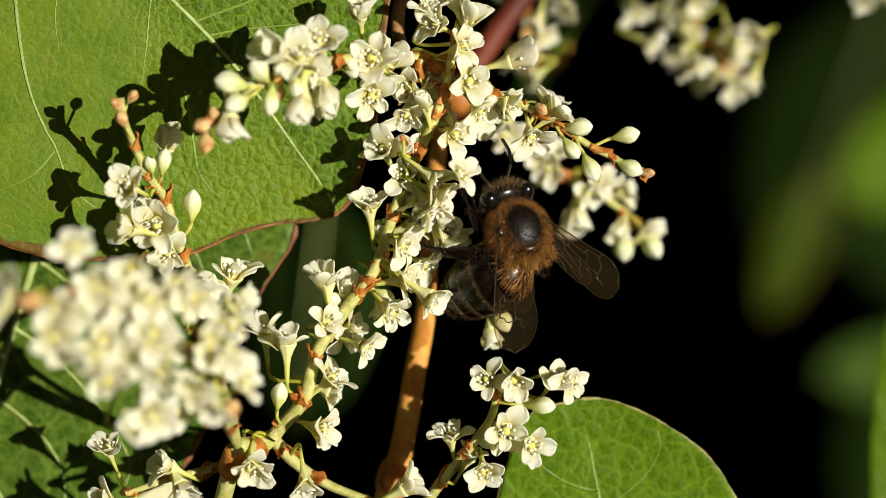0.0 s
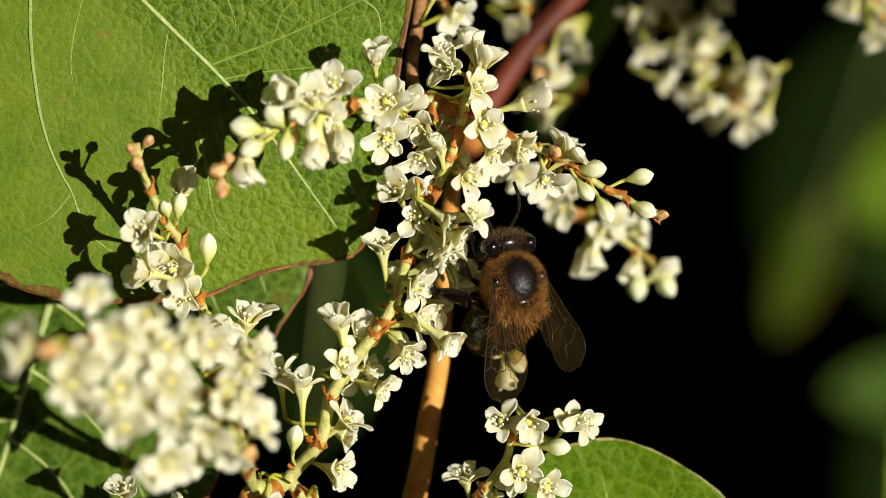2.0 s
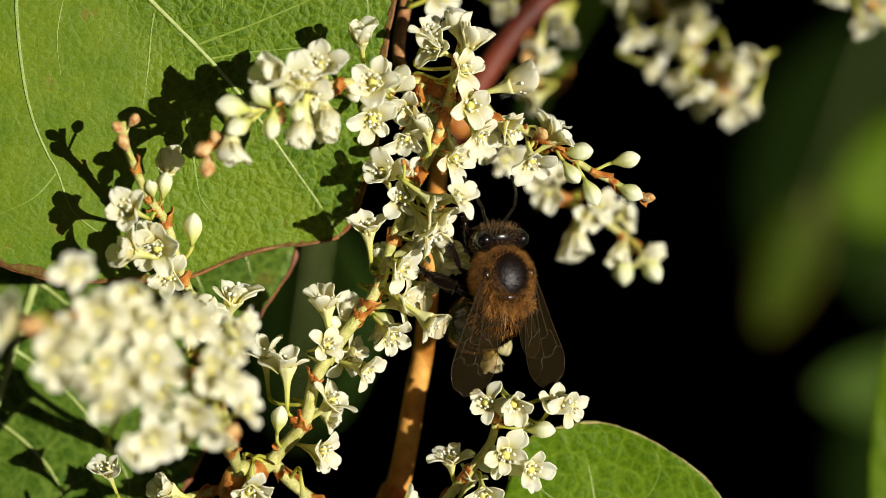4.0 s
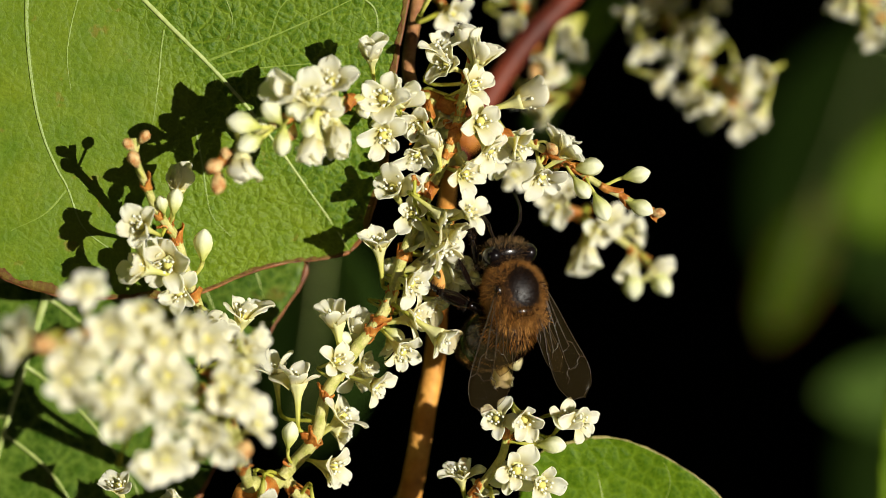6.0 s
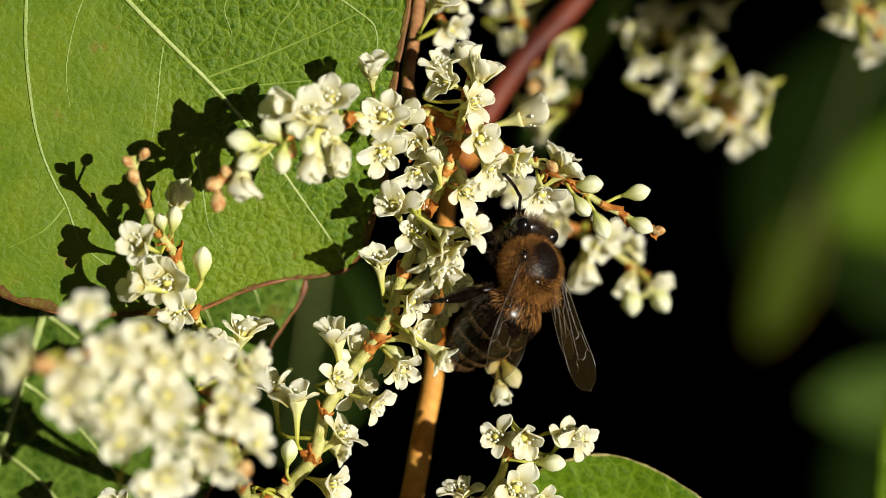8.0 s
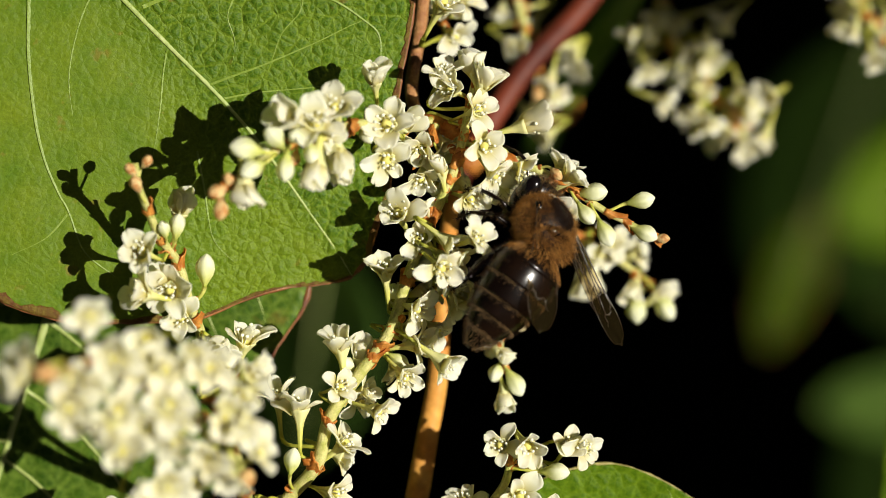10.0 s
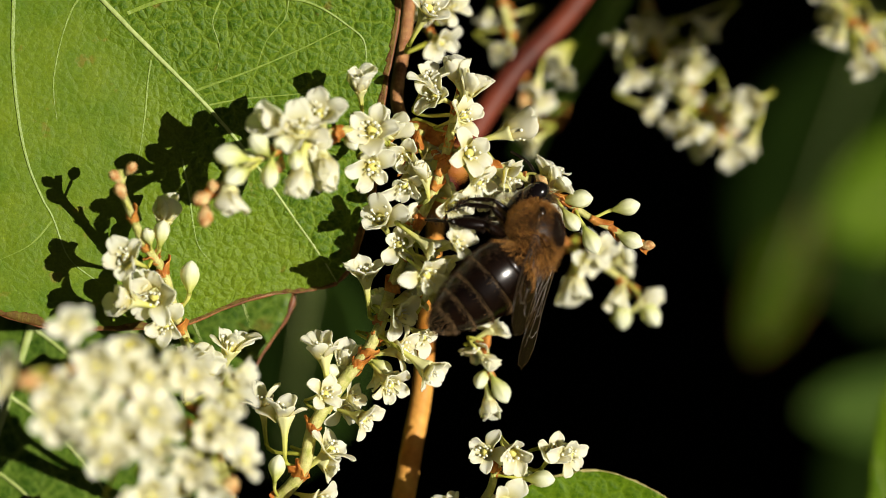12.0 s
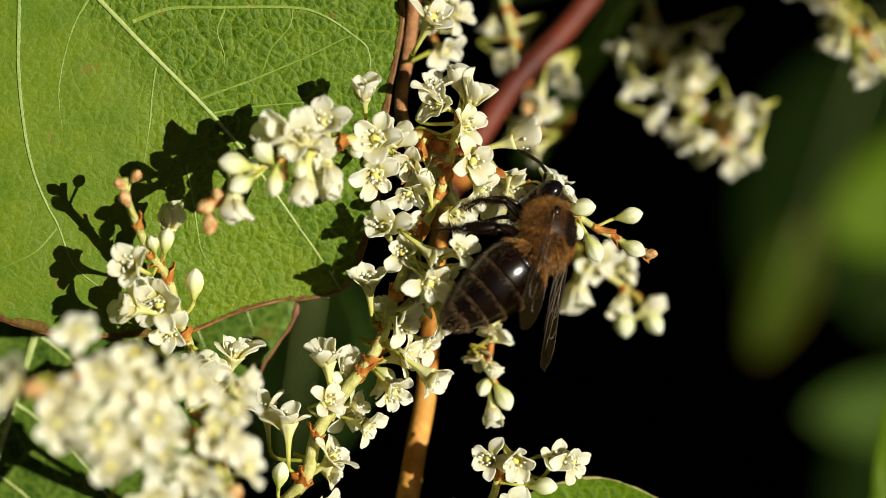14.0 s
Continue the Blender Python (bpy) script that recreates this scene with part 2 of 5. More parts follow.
def curve(points, steps):
    """A smooth line through the points."""
    p = [Vector(q) for q in points]
    p = [p[0] * 2 - p[1]] + p + [p[-1] * 2 - p[-2]]
    out = []
    for i in range(1, len(p) - 2):
        a, b, c, d = p[i - 1:i + 3]
        for k in range(steps):
            t = k / steps
            out.append(0.5 * ((2 * b) + (c - a) * t + (2 * a - 5 * b + 4 * c - d) * t * t + (3 * b - a - 3 * c + d) * t ** 3))
    return out + [p[-2]]


def tube(bm, line, radii, sides=8, flat=1.0):
    """A round stem along a line of points, with its ends closed."""
    rings, up = [], Vector((0.3, 0.2, 1)).normalized()
    for i, q in enumerate(line):
        way = (line[min(i + 1, len(line) - 1)] - line[max(i - 1, 0)]).normalized()
        side = way.cross(up)
        side = side.normalized() if side.length > 1e-6 else Vector((1, 0, 0))
        top = side.cross(way)
        r = radii(i / (len(line) - 1)) if callable(radii) else radii
        rings.append([bm.verts.new(q + side * (math.cos(a) * r) + top * (math.sin(a) * r * flat)) for a in (2 * math.pi * k / sides for k in range(sides))])
    for a, b in zip(rings, rings[1:]):
        for k in range(sides):
            bm.faces.new((a[k], a[(k + 1) % sides], b[(k + 1) % sides], b[k]))
    bm.faces.new(rings[0]), bm.faces.new(rings[-1][::-1])
    return bm


def lathe(profile, sides=12, lobes=0, depth=0.0, squash=1.0):
    """A turned shape from (radius, height) pairs, with shallow lobes round it."""
    bm = bmesh.new()
    rings = []
    for r, z in profile:
        rings.append([bm.verts.new((math.cos(a) * r * (1 + depth * math.cos(lobes * a)), math.sin(a) * r * squash * (1 + depth * math.cos(lobes * a)), z)) for a in (2 * math.pi * k / sides for k in range(sides))])
    for a, b in zip(rings, rings[1:]):
        for k in range(sides):
            bm.faces.new((a[k], a[(k + 1) % sides], b[(k + 1) % sides], b[k]))
    bm.faces.new(rings[0][::-1]), bm.faces.new(rings[-1])
    return bm


def blob(bm, centre, radii, rings=10, sides=14, shape=None):
    """A rounded body; shape(v) may push its unit points about."""
    rows = []
    for i in range(rings + 1):
        th = math.pi * (0.02 + 0.96 * i / rings)
        row = []
        for k in range(sides):
            ph = 2 * math.pi * k / sides
            v = Vector((math.sin(th) * math.cos(ph), math.cos(th), math.sin(th) * math.sin(ph)))
            if shape:
                v = shape(v)
            row.append(bm.verts.new((centre[0] + v.x * radii[0], centre[1] + v.y * radii[1], centre[2] + v.z * radii[2])))
        rows.append(row)
    for a, b in zip(rows, rows[1:]):
        for k in range(sides):
            bm.faces.new((a[k], b[k], b[(k + 1) % sides], a[(k + 1) % sides]))
    bm.faces.new(rows[0]), bm.faces.new(rows[-1][::-1])
    return bm


def sheet(rows, thick):
    """A closed thin blade over a grid of points."""
    bm = bmesh.new()
    ny, nx = len(rows), len(rows[0])

    def normal(i, j):
        du = rows[i][min(j + 1, nx - 1)] - rows[i][max(j - 1, 0)]
        dv = rows[min(i + 1, ny - 1)][j] - rows[max(i - 1, 0)][j]
        c = du.cross(dv)
        return c.normalized() if c.length > 1e-12 else Vector((0, 0, 1))
    top = [[bm.verts.new(rows[i][j] + normal(i, j) * (thick / 2)) for j in range(nx)] for i in range(ny)]
    low = [[bm.verts.new(rows[i][j] - normal(i, j) * (thick / 2)) for j in range(nx)] for i in range(ny)]
    for i in range(ny - 1):
        for j in range(nx - 1):
            bm.faces.new((top[i][j], top[i][j + 1], top[i + 1][j + 1], top[i + 1][j]))
            bm.faces.new((low[i][j], low[i + 1][j], low[i + 1][j + 1], low[i][j + 1]))
    for i in range(ny - 1):
        bm.faces.new((top[i][0], top[i + 1][0], low[i + 1][0], low[i][0]))
        bm.faces.new((top[i][-1], low[i][-1], low[i + 1][-1], top[i + 1][-1]))
    for j in range(nx - 1):
        bm.faces.new((top[0][j], low[0][j], low[0][j + 1], top[0][j + 1]))
        bm.faces.new((top[-1][j], top[-1][j + 1], low[-1][j + 1], low[-1][j]))
    return bm


def stored(name, bm, material):
    me = bpy.data.meshes.new(name)
    for f in bm.faces:
        f.smooth = True
    bm.to_mesh(me)
    bm.free()
    me.materials.append(material)
    return me


def aim(way, spin=0.0):
    """A turn that takes the z axis to the way."""
    return Vector(way).to_track_quat("Z", "Y").to_matrix().to_4x4() @ Matrix.Rotation(spin, 4, "Z")


# ---- flowers ----
def petal_mesh(start, end, length, width, notch, cup, phase=0.0):
    """A tepal that leaves the throat at one angle from the axis and ends at another, in degrees."""
    rows, r, z, steps, last = [], 0.25, 0.0, 10, 0.0
    for i in range(steps + 1):
        s = 1 - (1 - i / steps) ** 1.5
        a = radians(start + (end - start) * s ** 0.8)
        r += math.sin(a) * length * (s - last)
        z += math.cos(a) * length * (s - last)
        last = s
        half = width * (0.56 + 0.44 * min(1, s / 0.6) ** 1.2 * (2 - min(1, s / 0.6) ** 1.2)) * (math.sqrt(max(0.0, 1 - max(0, (s - 0.58) / 0.424) ** 2)))
        row = []
        for j in range(9):
            q = j / 4 - 1
            lift = cup * q * q * half * (0.4 + s)
            pull = notch * max(0, s - 0.7) * (1 - abs(q))
            wave = -0.03 * (1 - abs(q)) ** 2 * (1 - s * 0.5) + 0.06 * math.sin(5 * s + 3 * q + phase) + 0.04 * s * math.sin(7 * q + 2 * phase)
            lean = 0.16 * s * s * math.sin(phase * 1.7)
            row.append(Vector(((r - pull - lift * math.cos(a) + wave * 0.5) * MM, (q * half * (1 + 0.10 * math.sin(9 * s + phase + q)) + lean) * MM, (z + lift * math.sin(a) + wave * s) * MM)))
        rows.append(row)
    return stored("petal", sheet(rows, 0.05 * MM), PETAL)


OPEN_PETALS = [petal_mesh(30 + 2 * k, 62 + 5 * (k * 3 % 7), 1.32 + 0.08 * (k * 2 % 5), 0.49 + 0.03 * (k * 3 % 5), 0.08 * (k % 4), 0.55 - 0.12 * (k % 4), 1.3 * k) for k in range(7)]
HALF_PETALS = [petal_mesh(18 + 2 * (k % 4), 46 + 8 * (k * 3 % 7), 1.32 + 0.06 * (k * 2 % 5), 0.51 + 0.03 * (k * 3 % 5), 0.08 * (k % 4), 0.4 - 0.1 * (k % 5), 1.7 * k) for k in range(7)]
CLOSED_PETALS = [petal_mesh(20 - 2 * (k % 3), 6 + 9 * (k * 2 % 5), 1.5 + 0.06 * (k * 2 % 5), 0.68 + 0.02 * (k % 3), 0.1 * (k % 3), 0.55, 1.9 * k) for k in range(5)]
CUP_MESH = stored("flower", lathe([(r * MM, z * MM) for r, z in ((0.10, -2.2), (0.11, -1.75), (0.13, -1.25), (0.16, -0.85), (0.21, -0.52), (0.31, -0.22), (0.43, 0.06), (0.50, 0.24), (0.47, 0.26), (0.32, 0.08), (0.10, -0.02))], 15, 5, 0.14), CUP)
BUD_MESH = stored("bud", lathe([(0.11 * MM, -1.0 * MM), (0.16 * MM, -0.8 * MM), (0.30 * MM, -0.5 * MM), (0.50 * MM, -0.1 * MM), (0.58 * MM, 0.3 * MM), (0.50 * MM, 0.65 * MM), (0.30 * MM, 0.92 * MM), (0.10 * MM, 1.08 * MM), (0.02 * MM, 1.12 * MM)], 15, 5, 0.13), BUD)
BUD_TIP = stored("bud", lathe([(0.13 * MM, -0.7 * MM), (0.28 * MM, -0.4 * MM), (0.44 * MM, 0.0 * MM), (0.46 * MM, 0.3 * MM), (0.30 * MM, 0.62 * MM), (0.06 * MM, 0.8 * MM)], 15, 5, 0.09), BLUSH)


def stamens_mesh(seed):
    rnd, bm = random.Random(seed), bmesh.new()
    for k in range(8):
        a, tilt, ln = 2 * math.pi * k / 8 + rnd.uniform(-0.2, 0.2), rnd.uniform(0.10, 0.50), rnd.uniform(0.55, 0.95)
        foot = Vector((math.cos(a), math.sin(a), 0)) * 0.18
        head = foot + Vector((math.cos(a) * math.sin(tilt), math.sin(a) * math.sin(tilt), math.cos(tilt))) * ln
        tube(bm, [foot * MM, (foot + head) * (0.5 * MM), head * MM], 0.035 * MM, 5)
        blob(bm, head * MM, (0.11 * MM, 0.09 * MM, 0.10 * MM), 6, 8)
    return stored("stamen_tuft", bm, STAMEN)


STAMENS = [stamens_mesh(k) for k in range(3)]
OVARY = stored("ovary", blob(bmesh.new(), (0, 0, 0.32 * MM), (0.29 * MM, 0.26 * MM, 0.29 * MM), 7, 10), HEART)
dice = random.Random(7)


def sheath_mesh(r):
    """A papery sleeve round the stalk, torn to a point on one side."""
    rows, n = [], 24
    peak, tall = dice.uniform(0, 6.28), dice.uniform(0.5, 1.1)
    for i in range(7):
        s, row = i / 6, []
        for k in range(n + 1):
            a = 2 * math.pi * k / n
            top = 0.18 + tall * max(0.0, 0.5 + 0.5 * math.cos(a - peak)) ** 3 + 0.10 * math.cos(5 * a + peak)
            wide = r * (0.86 + 0.30 * s * s + 0.10 * math.cos(2 * a + peak)) + 0.22 * s * s * max(0, math.cos(a - peak))
            crease = 1 + 0.08 * math.sin(7 * a + 2.5 * peak + 4 * s) * (0.4 + s) + 0.04 * math.sin(13 * a - 9 * s)
            row.append(Vector((math.cos(a) * wide * crease, math.sin(a) * wide * crease, -0.42 + (top + 0.42) * s)) * MM)
        rows.append(row)
    return sheet(rows, 0.07 * MM)


scraps = random.Random(5)
SCALES = [stored("bract", sheath_mesh(0.27), BRACT) for _ in range(4)]


def pedicel(owner, m, foot, base):
    """The thin stalk from the raceme's axis to the flower, in the flower's own space."""
    inv = m.inverted()
    a, b = inv @ (foot * MM), Vector((0, 0, base * MM))
    reach = (b - a).length
    c1, c2 = a.lerp(b, 0.3) + (b - a).orthogonal() * 0.08, b - Vector((0, 0, min(0.35 * reach, 1.2 * MM)))
    line = [(1 - t) ** 3 * a + 3 * t * (1 - t) ** 2 * c1 + 3 * t * t * (1 - t) * c2 + t ** 3 * b for t in (k / 7 for k in range(8))]
    part("pedicel", tube(bmesh.new(), line, lambda s: (0.15 - 0.035 * math.sin(math.pi * s)) * MM, 7), CUP, owner)
    if scraps.random() < 0.5:
        share("bract", SCALES[scraps.randrange(4)], owner, Matrix.Translation(a.lerp(line[1], 0.5)) @ aim(line[1] - a, scraps.uniform(0, 6)) @ Matrix.Scale(scraps.uniform(0.55, 0.9), 4))


def bloom(owner, origin, axis, u, v, w, turn, lift, size, kind):
    """One flower or bud: its place, the way it faces (degrees round the stand's z axis, and out of it), and its size."""
    at = Vector((u, v, w)) - Vector(origin)
    tr, lf = radians(turn), radians(lift)
    way = Vector((math.cos(tr) * math.cos(lf), math.sin(tr) * math.cos(lf), math.sin(lf)))
    spin = dice.uniform(0, 6.28)
    at = at - way * ((0.75 if kind == "open" else 0.9 if kind in ("half", "cup") else 0.2) * size)
    m = Matrix.Translation(at * MM) @ aim(way, spin) @ Matrix.Scale(size, 4)
    low = at - way * (2.3 * size)
    foot = min(axis, key=lambda q: (q - low).length)
    if kind in ("bud", "tip"):
        ob = share("bud", BUD_MESH if kind == "bud" else BUD_TIP, owner, m)
        pedicel(ob, m, foot, -0.95 if kind == "bud" else -0.65)
        return ob
    ob = share("flower", CUP_MESH, owner, m)
    petals = {"open": OPEN_PETALS, "half": HALF_PETALS, "cup": CLOSED_PETALS}[kind]
    for k in range(5):
        tilt = dice.uniform(-22, 16)
        share("petal", dice.choice(petals), ob, Matrix.Rotation(2 * math.pi * k / 5 + dice.uniform(-0.12, 0.12), 4, "Z") @ pose(0, 0, 0, dice.uniform(-12, 12), tilt, 0) @ Matrix.Scale(dice.uniform(0.80, 1.14), 4))
    share("stamen_tuft", STAMENS[dice.randrange(3)], ob, Matrix.Rotation(dice.uniform(0, 6), 4, "Z"))
    share("ovary", OVARY, ob, Matrix.Identity(4))
    pedicel(ob, m, foot, -2.15)
    return ob


def raceme(label, points, radius, opens=(), halves=(), cups=(), buds=(), tips=(), nodes=(), group="knotweed racemes"):
    """A flowering spike: a curved axis with rusty sheaths at its nodes, and its flowers and buds."""
    origin = Vector(points[0])
    ob = thing("flower_raceme", origin, label, "flower", group)
    axis = [q - origin for q in curve(points, 12)]
    part("stalk", tube(bmesh.new(), [q * MM for q in axis], lambda s: radius * (1.0 - 0.45 * s) * MM, 9), STALK, ob)
    count = max(3, int(len(axis) / 9)) if not nodes else 0
    spots = [axis[int((k + 0.6) * (len(axis) - 1) / (count + 0.4))] for k in range(count)] + [min(axis, key=lambda q: (q + origin - Vector(s)).length) for s in nodes]
    for q in spots:
        i = axis.index(q)
        way = (axis[min(i + 1, len(axis) - 1)] - axis[max(i - 1, 0)]).normalized()
        r = radius * (1.0 - 0.45 * i / len(axis)) * 1.12
        bm = sheath_mesh(r)
        sh = part("bract", bm, BRACT, ob, "rusty sheath at a node")
        sh.matrix_local = Matrix.Translation(q * MM) @ aim(way, dice.uniform(0, 6)) @ pose(0, 0, 0, dice.uniform(-14, 14), dice.uniform(-14, 14))
    for rows, kind in ((opens, "open"), (halves, "half"), (cups, "cup"), (buds, "bud"), (tips, "tip")):
        for row in rows:
            bloom(ob, origin, axis, *row, kind)
    return ob


def cane(name, label, points, radius, material, taper=0.0, knots=()):
    """A smooth round stem with swollen nodes."""
    origin = Vector(points[0])
    ob = thing(name, origin, label, "stem")
    line = [(q - origin) * MM for q in curve(points, 14)]
    part("shaft", tube(bmesh.new(), line, lambda s: radius * MM * (1 - taper * s + sum(0.35 * math.exp(-((s - k) / 0.03) ** 2) for k in knots)), 14), material, ob)
    for k in knots:
        i = int(k * (len(line) - 1))
        way = (line[min(i + 1, len(line) - 1)] - line[max(i - 1, 0)]).normalized()
        r = radius * (1 - taper * k) * 1.36
        sh = part("sheath", lathe([(r * 0.9 * MM, -1.2 * MM), (r * MM, -0.6 * MM), (r * 1.04 * MM, 0.2 * MM), (r * 0.98 * MM, 0.9 * MM), (r * 0.8 * MM, 1.1 * MM)], 14), BRACT, ob, "brown sheath at a node")
        sh.matrix_local = Matrix.Translation(line[i]) @ aim(way)
    return ob


# ---- leaves ----
def along(table, x):
    """A smooth curve through (place, value) pairs."""
    for i, ((a, p), (b, q)) in enumerate(zip(table, table[1:])):
        if x <= b:
            k = (x - a) / (b - a)
            m0 = (q - table[i - 1][1]) / (b - table[i - 1][0]) if i else (q - p) / (b - a) * (1.6 if p < q else 1)
            m1 = (table[i + 2][1] - p) / (table[i + 2][0] - a) if i + 2 < len(table) else (q - p) / (b - a)
            d = b - a
            return (2 * k ** 3 - 3 * k * k + 1) * p + (k ** 3 - 2 * k * k + k) * d * m0 + (3 * k * k - 2 * k ** 3) * q + (k ** 3 - k * k) * d * m1
    return table[-1][1]


def leaf(label, base, tip, left, right, material, fold=0.12, side_tilt=0.0, tilt=0.0, pucker=0.12, rim=True, veins=5, bend=0.0, group="knotweed leaves", nx=48, ny=70, thick=0.22, vein_mat=None, sway=((0, 0), (999, 0)), rim_size=0.16, rib=1.0, band=0.0, courses=(), edge=None):
    """A broad leaf: its midrib runs from base to tip, and left and right give the blade's half widths (distance from the tip, width)."""
    base, tip = Vector(base), Vector(tip)
    ob = thing("leaf", base, label, "leaf", group)
    span = tip - base
    length = span.length
    fore = span.normalized()
    out = Vector((0, 0, 1)) - fore * fore.z
    out.normalize()
    side = out.cross(fore)

    def place(s, q):
        """s along the midrib from base to tip, q from -1 (left edge) to 1 (right edge)."""
        d = (1 - s) * length
        wide = max(0, along(right, d) - along(sway, d)) * q if q > 0 else max(0, along(left, d) + along(sway, d)) * q
        arch = bend * math.sin(math.pi * s)
        h = -abs(wide) * fold + wide * side_tilt + 0.5 * math.sin(s * 11 + q * 2) * 0.25 * abs(q) ** 2
        h += tilt * (1 - s) * length * 0.1
        h += pucker * (noise.noise(Vector((wide * 0.28, d * 0.28, 3.1))) * 1.6 + noise.noise(Vector((wide * 0.8, d * 0.8, 9.0))) * 0.6)
        return fore * (s * length) + side * (wide + along(sway, d)) + out * (h + arch)
    rows = []
    for i in range(ny + 1):
        s = 1 - (1 - i / ny) ** 1.6
        rows.append([place(s, 2 * j / nx - 1) * MM for j in range(nx + 1)])
    part("blade", sheet(rows, thick * MM), material, ob)
    up = out * (thick * 0.5)
    vm = vein_mat or VEIN
    part("midrib", tube(bmesh.new(), [(place(k / 40, 0) + up * 0.6) * MM for k in range(41)], lambda s: (0.42 * (1 - s) + 0.13) * rib * MM, 8, 0.5), vein_mat or MIDRIB, ob)
    for k in range(veins):
        for sgn in (-1, 1):
            s0 = 0.08 + 0.82 * (k + (0.25 if sgn > 0 else 0.0)) / veins
            line = []
            for i in range(17):
                x = i / 16
                line.append((place(min(0.995, s0 + (0.14 * x + 0.10 * x * x) * (1.1 - 0.5 * s0)), sgn * 0.9 * x ** 0.9) + up * 1.05) * MM)
            part("side_vein", tube(bmesh.new(), line, lambda s: (0.15 * (1 - s) + 0.04) * rib * MM, 6, 0.22), vm, ob)
    for wide, *points in courses:
        line = []
        for q in curve([(x, y, 0) for x, y in points], 8):
            r = q - Vector((base.x, base.y, 0))
            flat = Vector((fore.x, fore.y, 0))
            s = min(0.999, r.dot(flat) / flat.length_squared / length)
            d, off = (1 - s) * length, r.dot(side)
            half = off - along(sway, d)
            reach = along(right, d) - along(sway, d) if half > 0 else along(left, d) + along(sway, d)
            line.append((place(s, max(-0.98, min(0.98, half / max(reach, 0.01)))) + up * 0.98) * MM)
        part("side_vein", tube(bmesh.new(), line, lambda s, w=wide: 1.6 * w * (1 - 0.75 * s) * MM, 8, 0.08), vm, ob)
    if band:
        for sgn in (-1, 1):
            strip = []
            for k in range(241):
                s = 1 - (1 - k / 240) ** 1.6
                d = (1 - s) * length
                wide = max(0.4, along(right if sgn > 0 else left, d) - sgn * along(sway, d))
                w = band * (0.25 + 1.3 * abs(noise.noise(Vector((d * 0.35, sgn, 0)))) + 0.7 * abs(noise.noise(Vector((d * 1.7, sgn, 5)))))
                strip.append([(place(s, sgn * (1 - min(0.9, w * (3 - j) / (3 * wide)))) + up * 1.2) * MM for j in range(4)])
            if sgn < 0:
                strip = [r[::-1] for r in strip]
            part("withered_margin", sheet(strip, 0.03 * MM), BLIGHT, ob, "withered rust-brown strip along the margin")
    if rim:
        for sgn in (-1, 1):
            line = [place(1 - (1 - k / 90) ** 1.6, sgn) * MM for k in range(91)]
            part("rim", tube(bmesh.new(), line, lambda s: rim_size * (1 + 0.35 * math.sin(40 * s) + 0.3 * math.sin(97 * s + 1) + 0.25 * math.sin(231 * s)) * MM, 6, 0.6), edge or RIM, ob, "" if edge else "rust-brown leaf margin")
    return ob

# ---- the flowering plant ----
upright_at = (-11.42, -16.93, -1.00)
upright = raceme(
    'upright knotweed raceme with open white flowers and rusty nodes',
    [(-11.42, -16.93, -1.00), (-10.94, -16.25, -1.00), (-9.08, -14.00, 0.00), (-8.20, -10.76, 0.00), (-6.04, -7.56, 0.00), (-4.84, -6.04, 0.00), (-3.76, -4.16, 0.00), (-2.80, -1.08, 0.00), (-1.72, 1.64, 0.00), (-0.64, 4.04, 0.00), (0.28, 6.04, 0.00), (0.96, 8.20, 0.00), (1.60, 11.24, 0.00), (2.00, 12.84, 0.00)], 0.52,
    opens=[
    (-2.26, 1.78, 1.50, 150, 78, 1.03),
    (-1.94, -3.25, 1.50, -20, 45, 1.06),
    (-2.66, -8.19, 1.00, -45, 40, 1.08),
    (-4.45, -10.38, 1.00, -15, 40, 1.08),
    (-7.18, -8.49, 1.50, 20, 50, 0.97),
    (-7.36, -16.07, 1.00, -10, 35, 1.08),
    (2.81, 8.27, 2.00, 0, 65, 1.13),
    (2.55, 10.98, 1.00, 20, 35, 1.03),
    (3.49, 5.99, 1.50, -50, 40, 1.08),
    (1.82, 4.48, 1.50, -20, 50, 1.03),
    (-1.96, 5.64, 0.00, -100, 35, 1.13),
    (-0.17, -0.41, 4.60, -40, 55, 1.10),
    (2.03, 1.91, 4.50, 20, 50, 1.00),
],
    halves=[
    (-7.56, -4.97, 1.00, 95, 15, 1.30),
    (-10.30, -9.19, 1.00, 90, 10, 1.36),
    (-6.62, -12.13, 0.50, 40, 20, 1.18),
    (-6.70, -14.08, -1.50, -25, 10, 1.12),
    (-4.61, 0.36, 1.00, 95, 25, 1.30),
    (-3.74, 4.02, 1.00, 115, 52, 1.24),
    (0.44, -7.34, 1.50, -35, 10, 1.30),
    (-1.44, -5.48, 0.00, 10, 15, 1.18),
    (0.62, 1.13, 3.00, -35, 15, 1.20),
    (0.23, -1.40, 2.50, -60, 15, 1.30),
    (-12.03, -8.61, -1.00, 95, 5, 1.18),
],
    cups=[
    (-6.11, -5.99, -1.00, 80, 5, 1.06),
    (-0.56, 7.12, 1.00, 100, 20, 0.94),
    (-1.44, 3.84, 0.00, 100, 10, 0.94),
    (-3.58, -2.05, -1.00, 95, 5, 1.00),
],
    buds=[
    (-10.78, -13.68, 1.00, 80, 15, 1.00),
    (-3.38, -6.80, -1.00, -30, 0, 0.80),
],
    nodes=[(-9.24, -14.24, 0.00), (-8.56, -10.96, 0.00), (-5.16, -6.36, 0.00), (-4.56, -5.76, 0.00), (-2.80, -1.08, 0.00), (-0.76, 3.16, 0.00), (-0.24, 6.24, 0.00), (0.84, 7.04, 0.00), (1.56, 11.64, 0.00)],
    group='knotweed racemes')
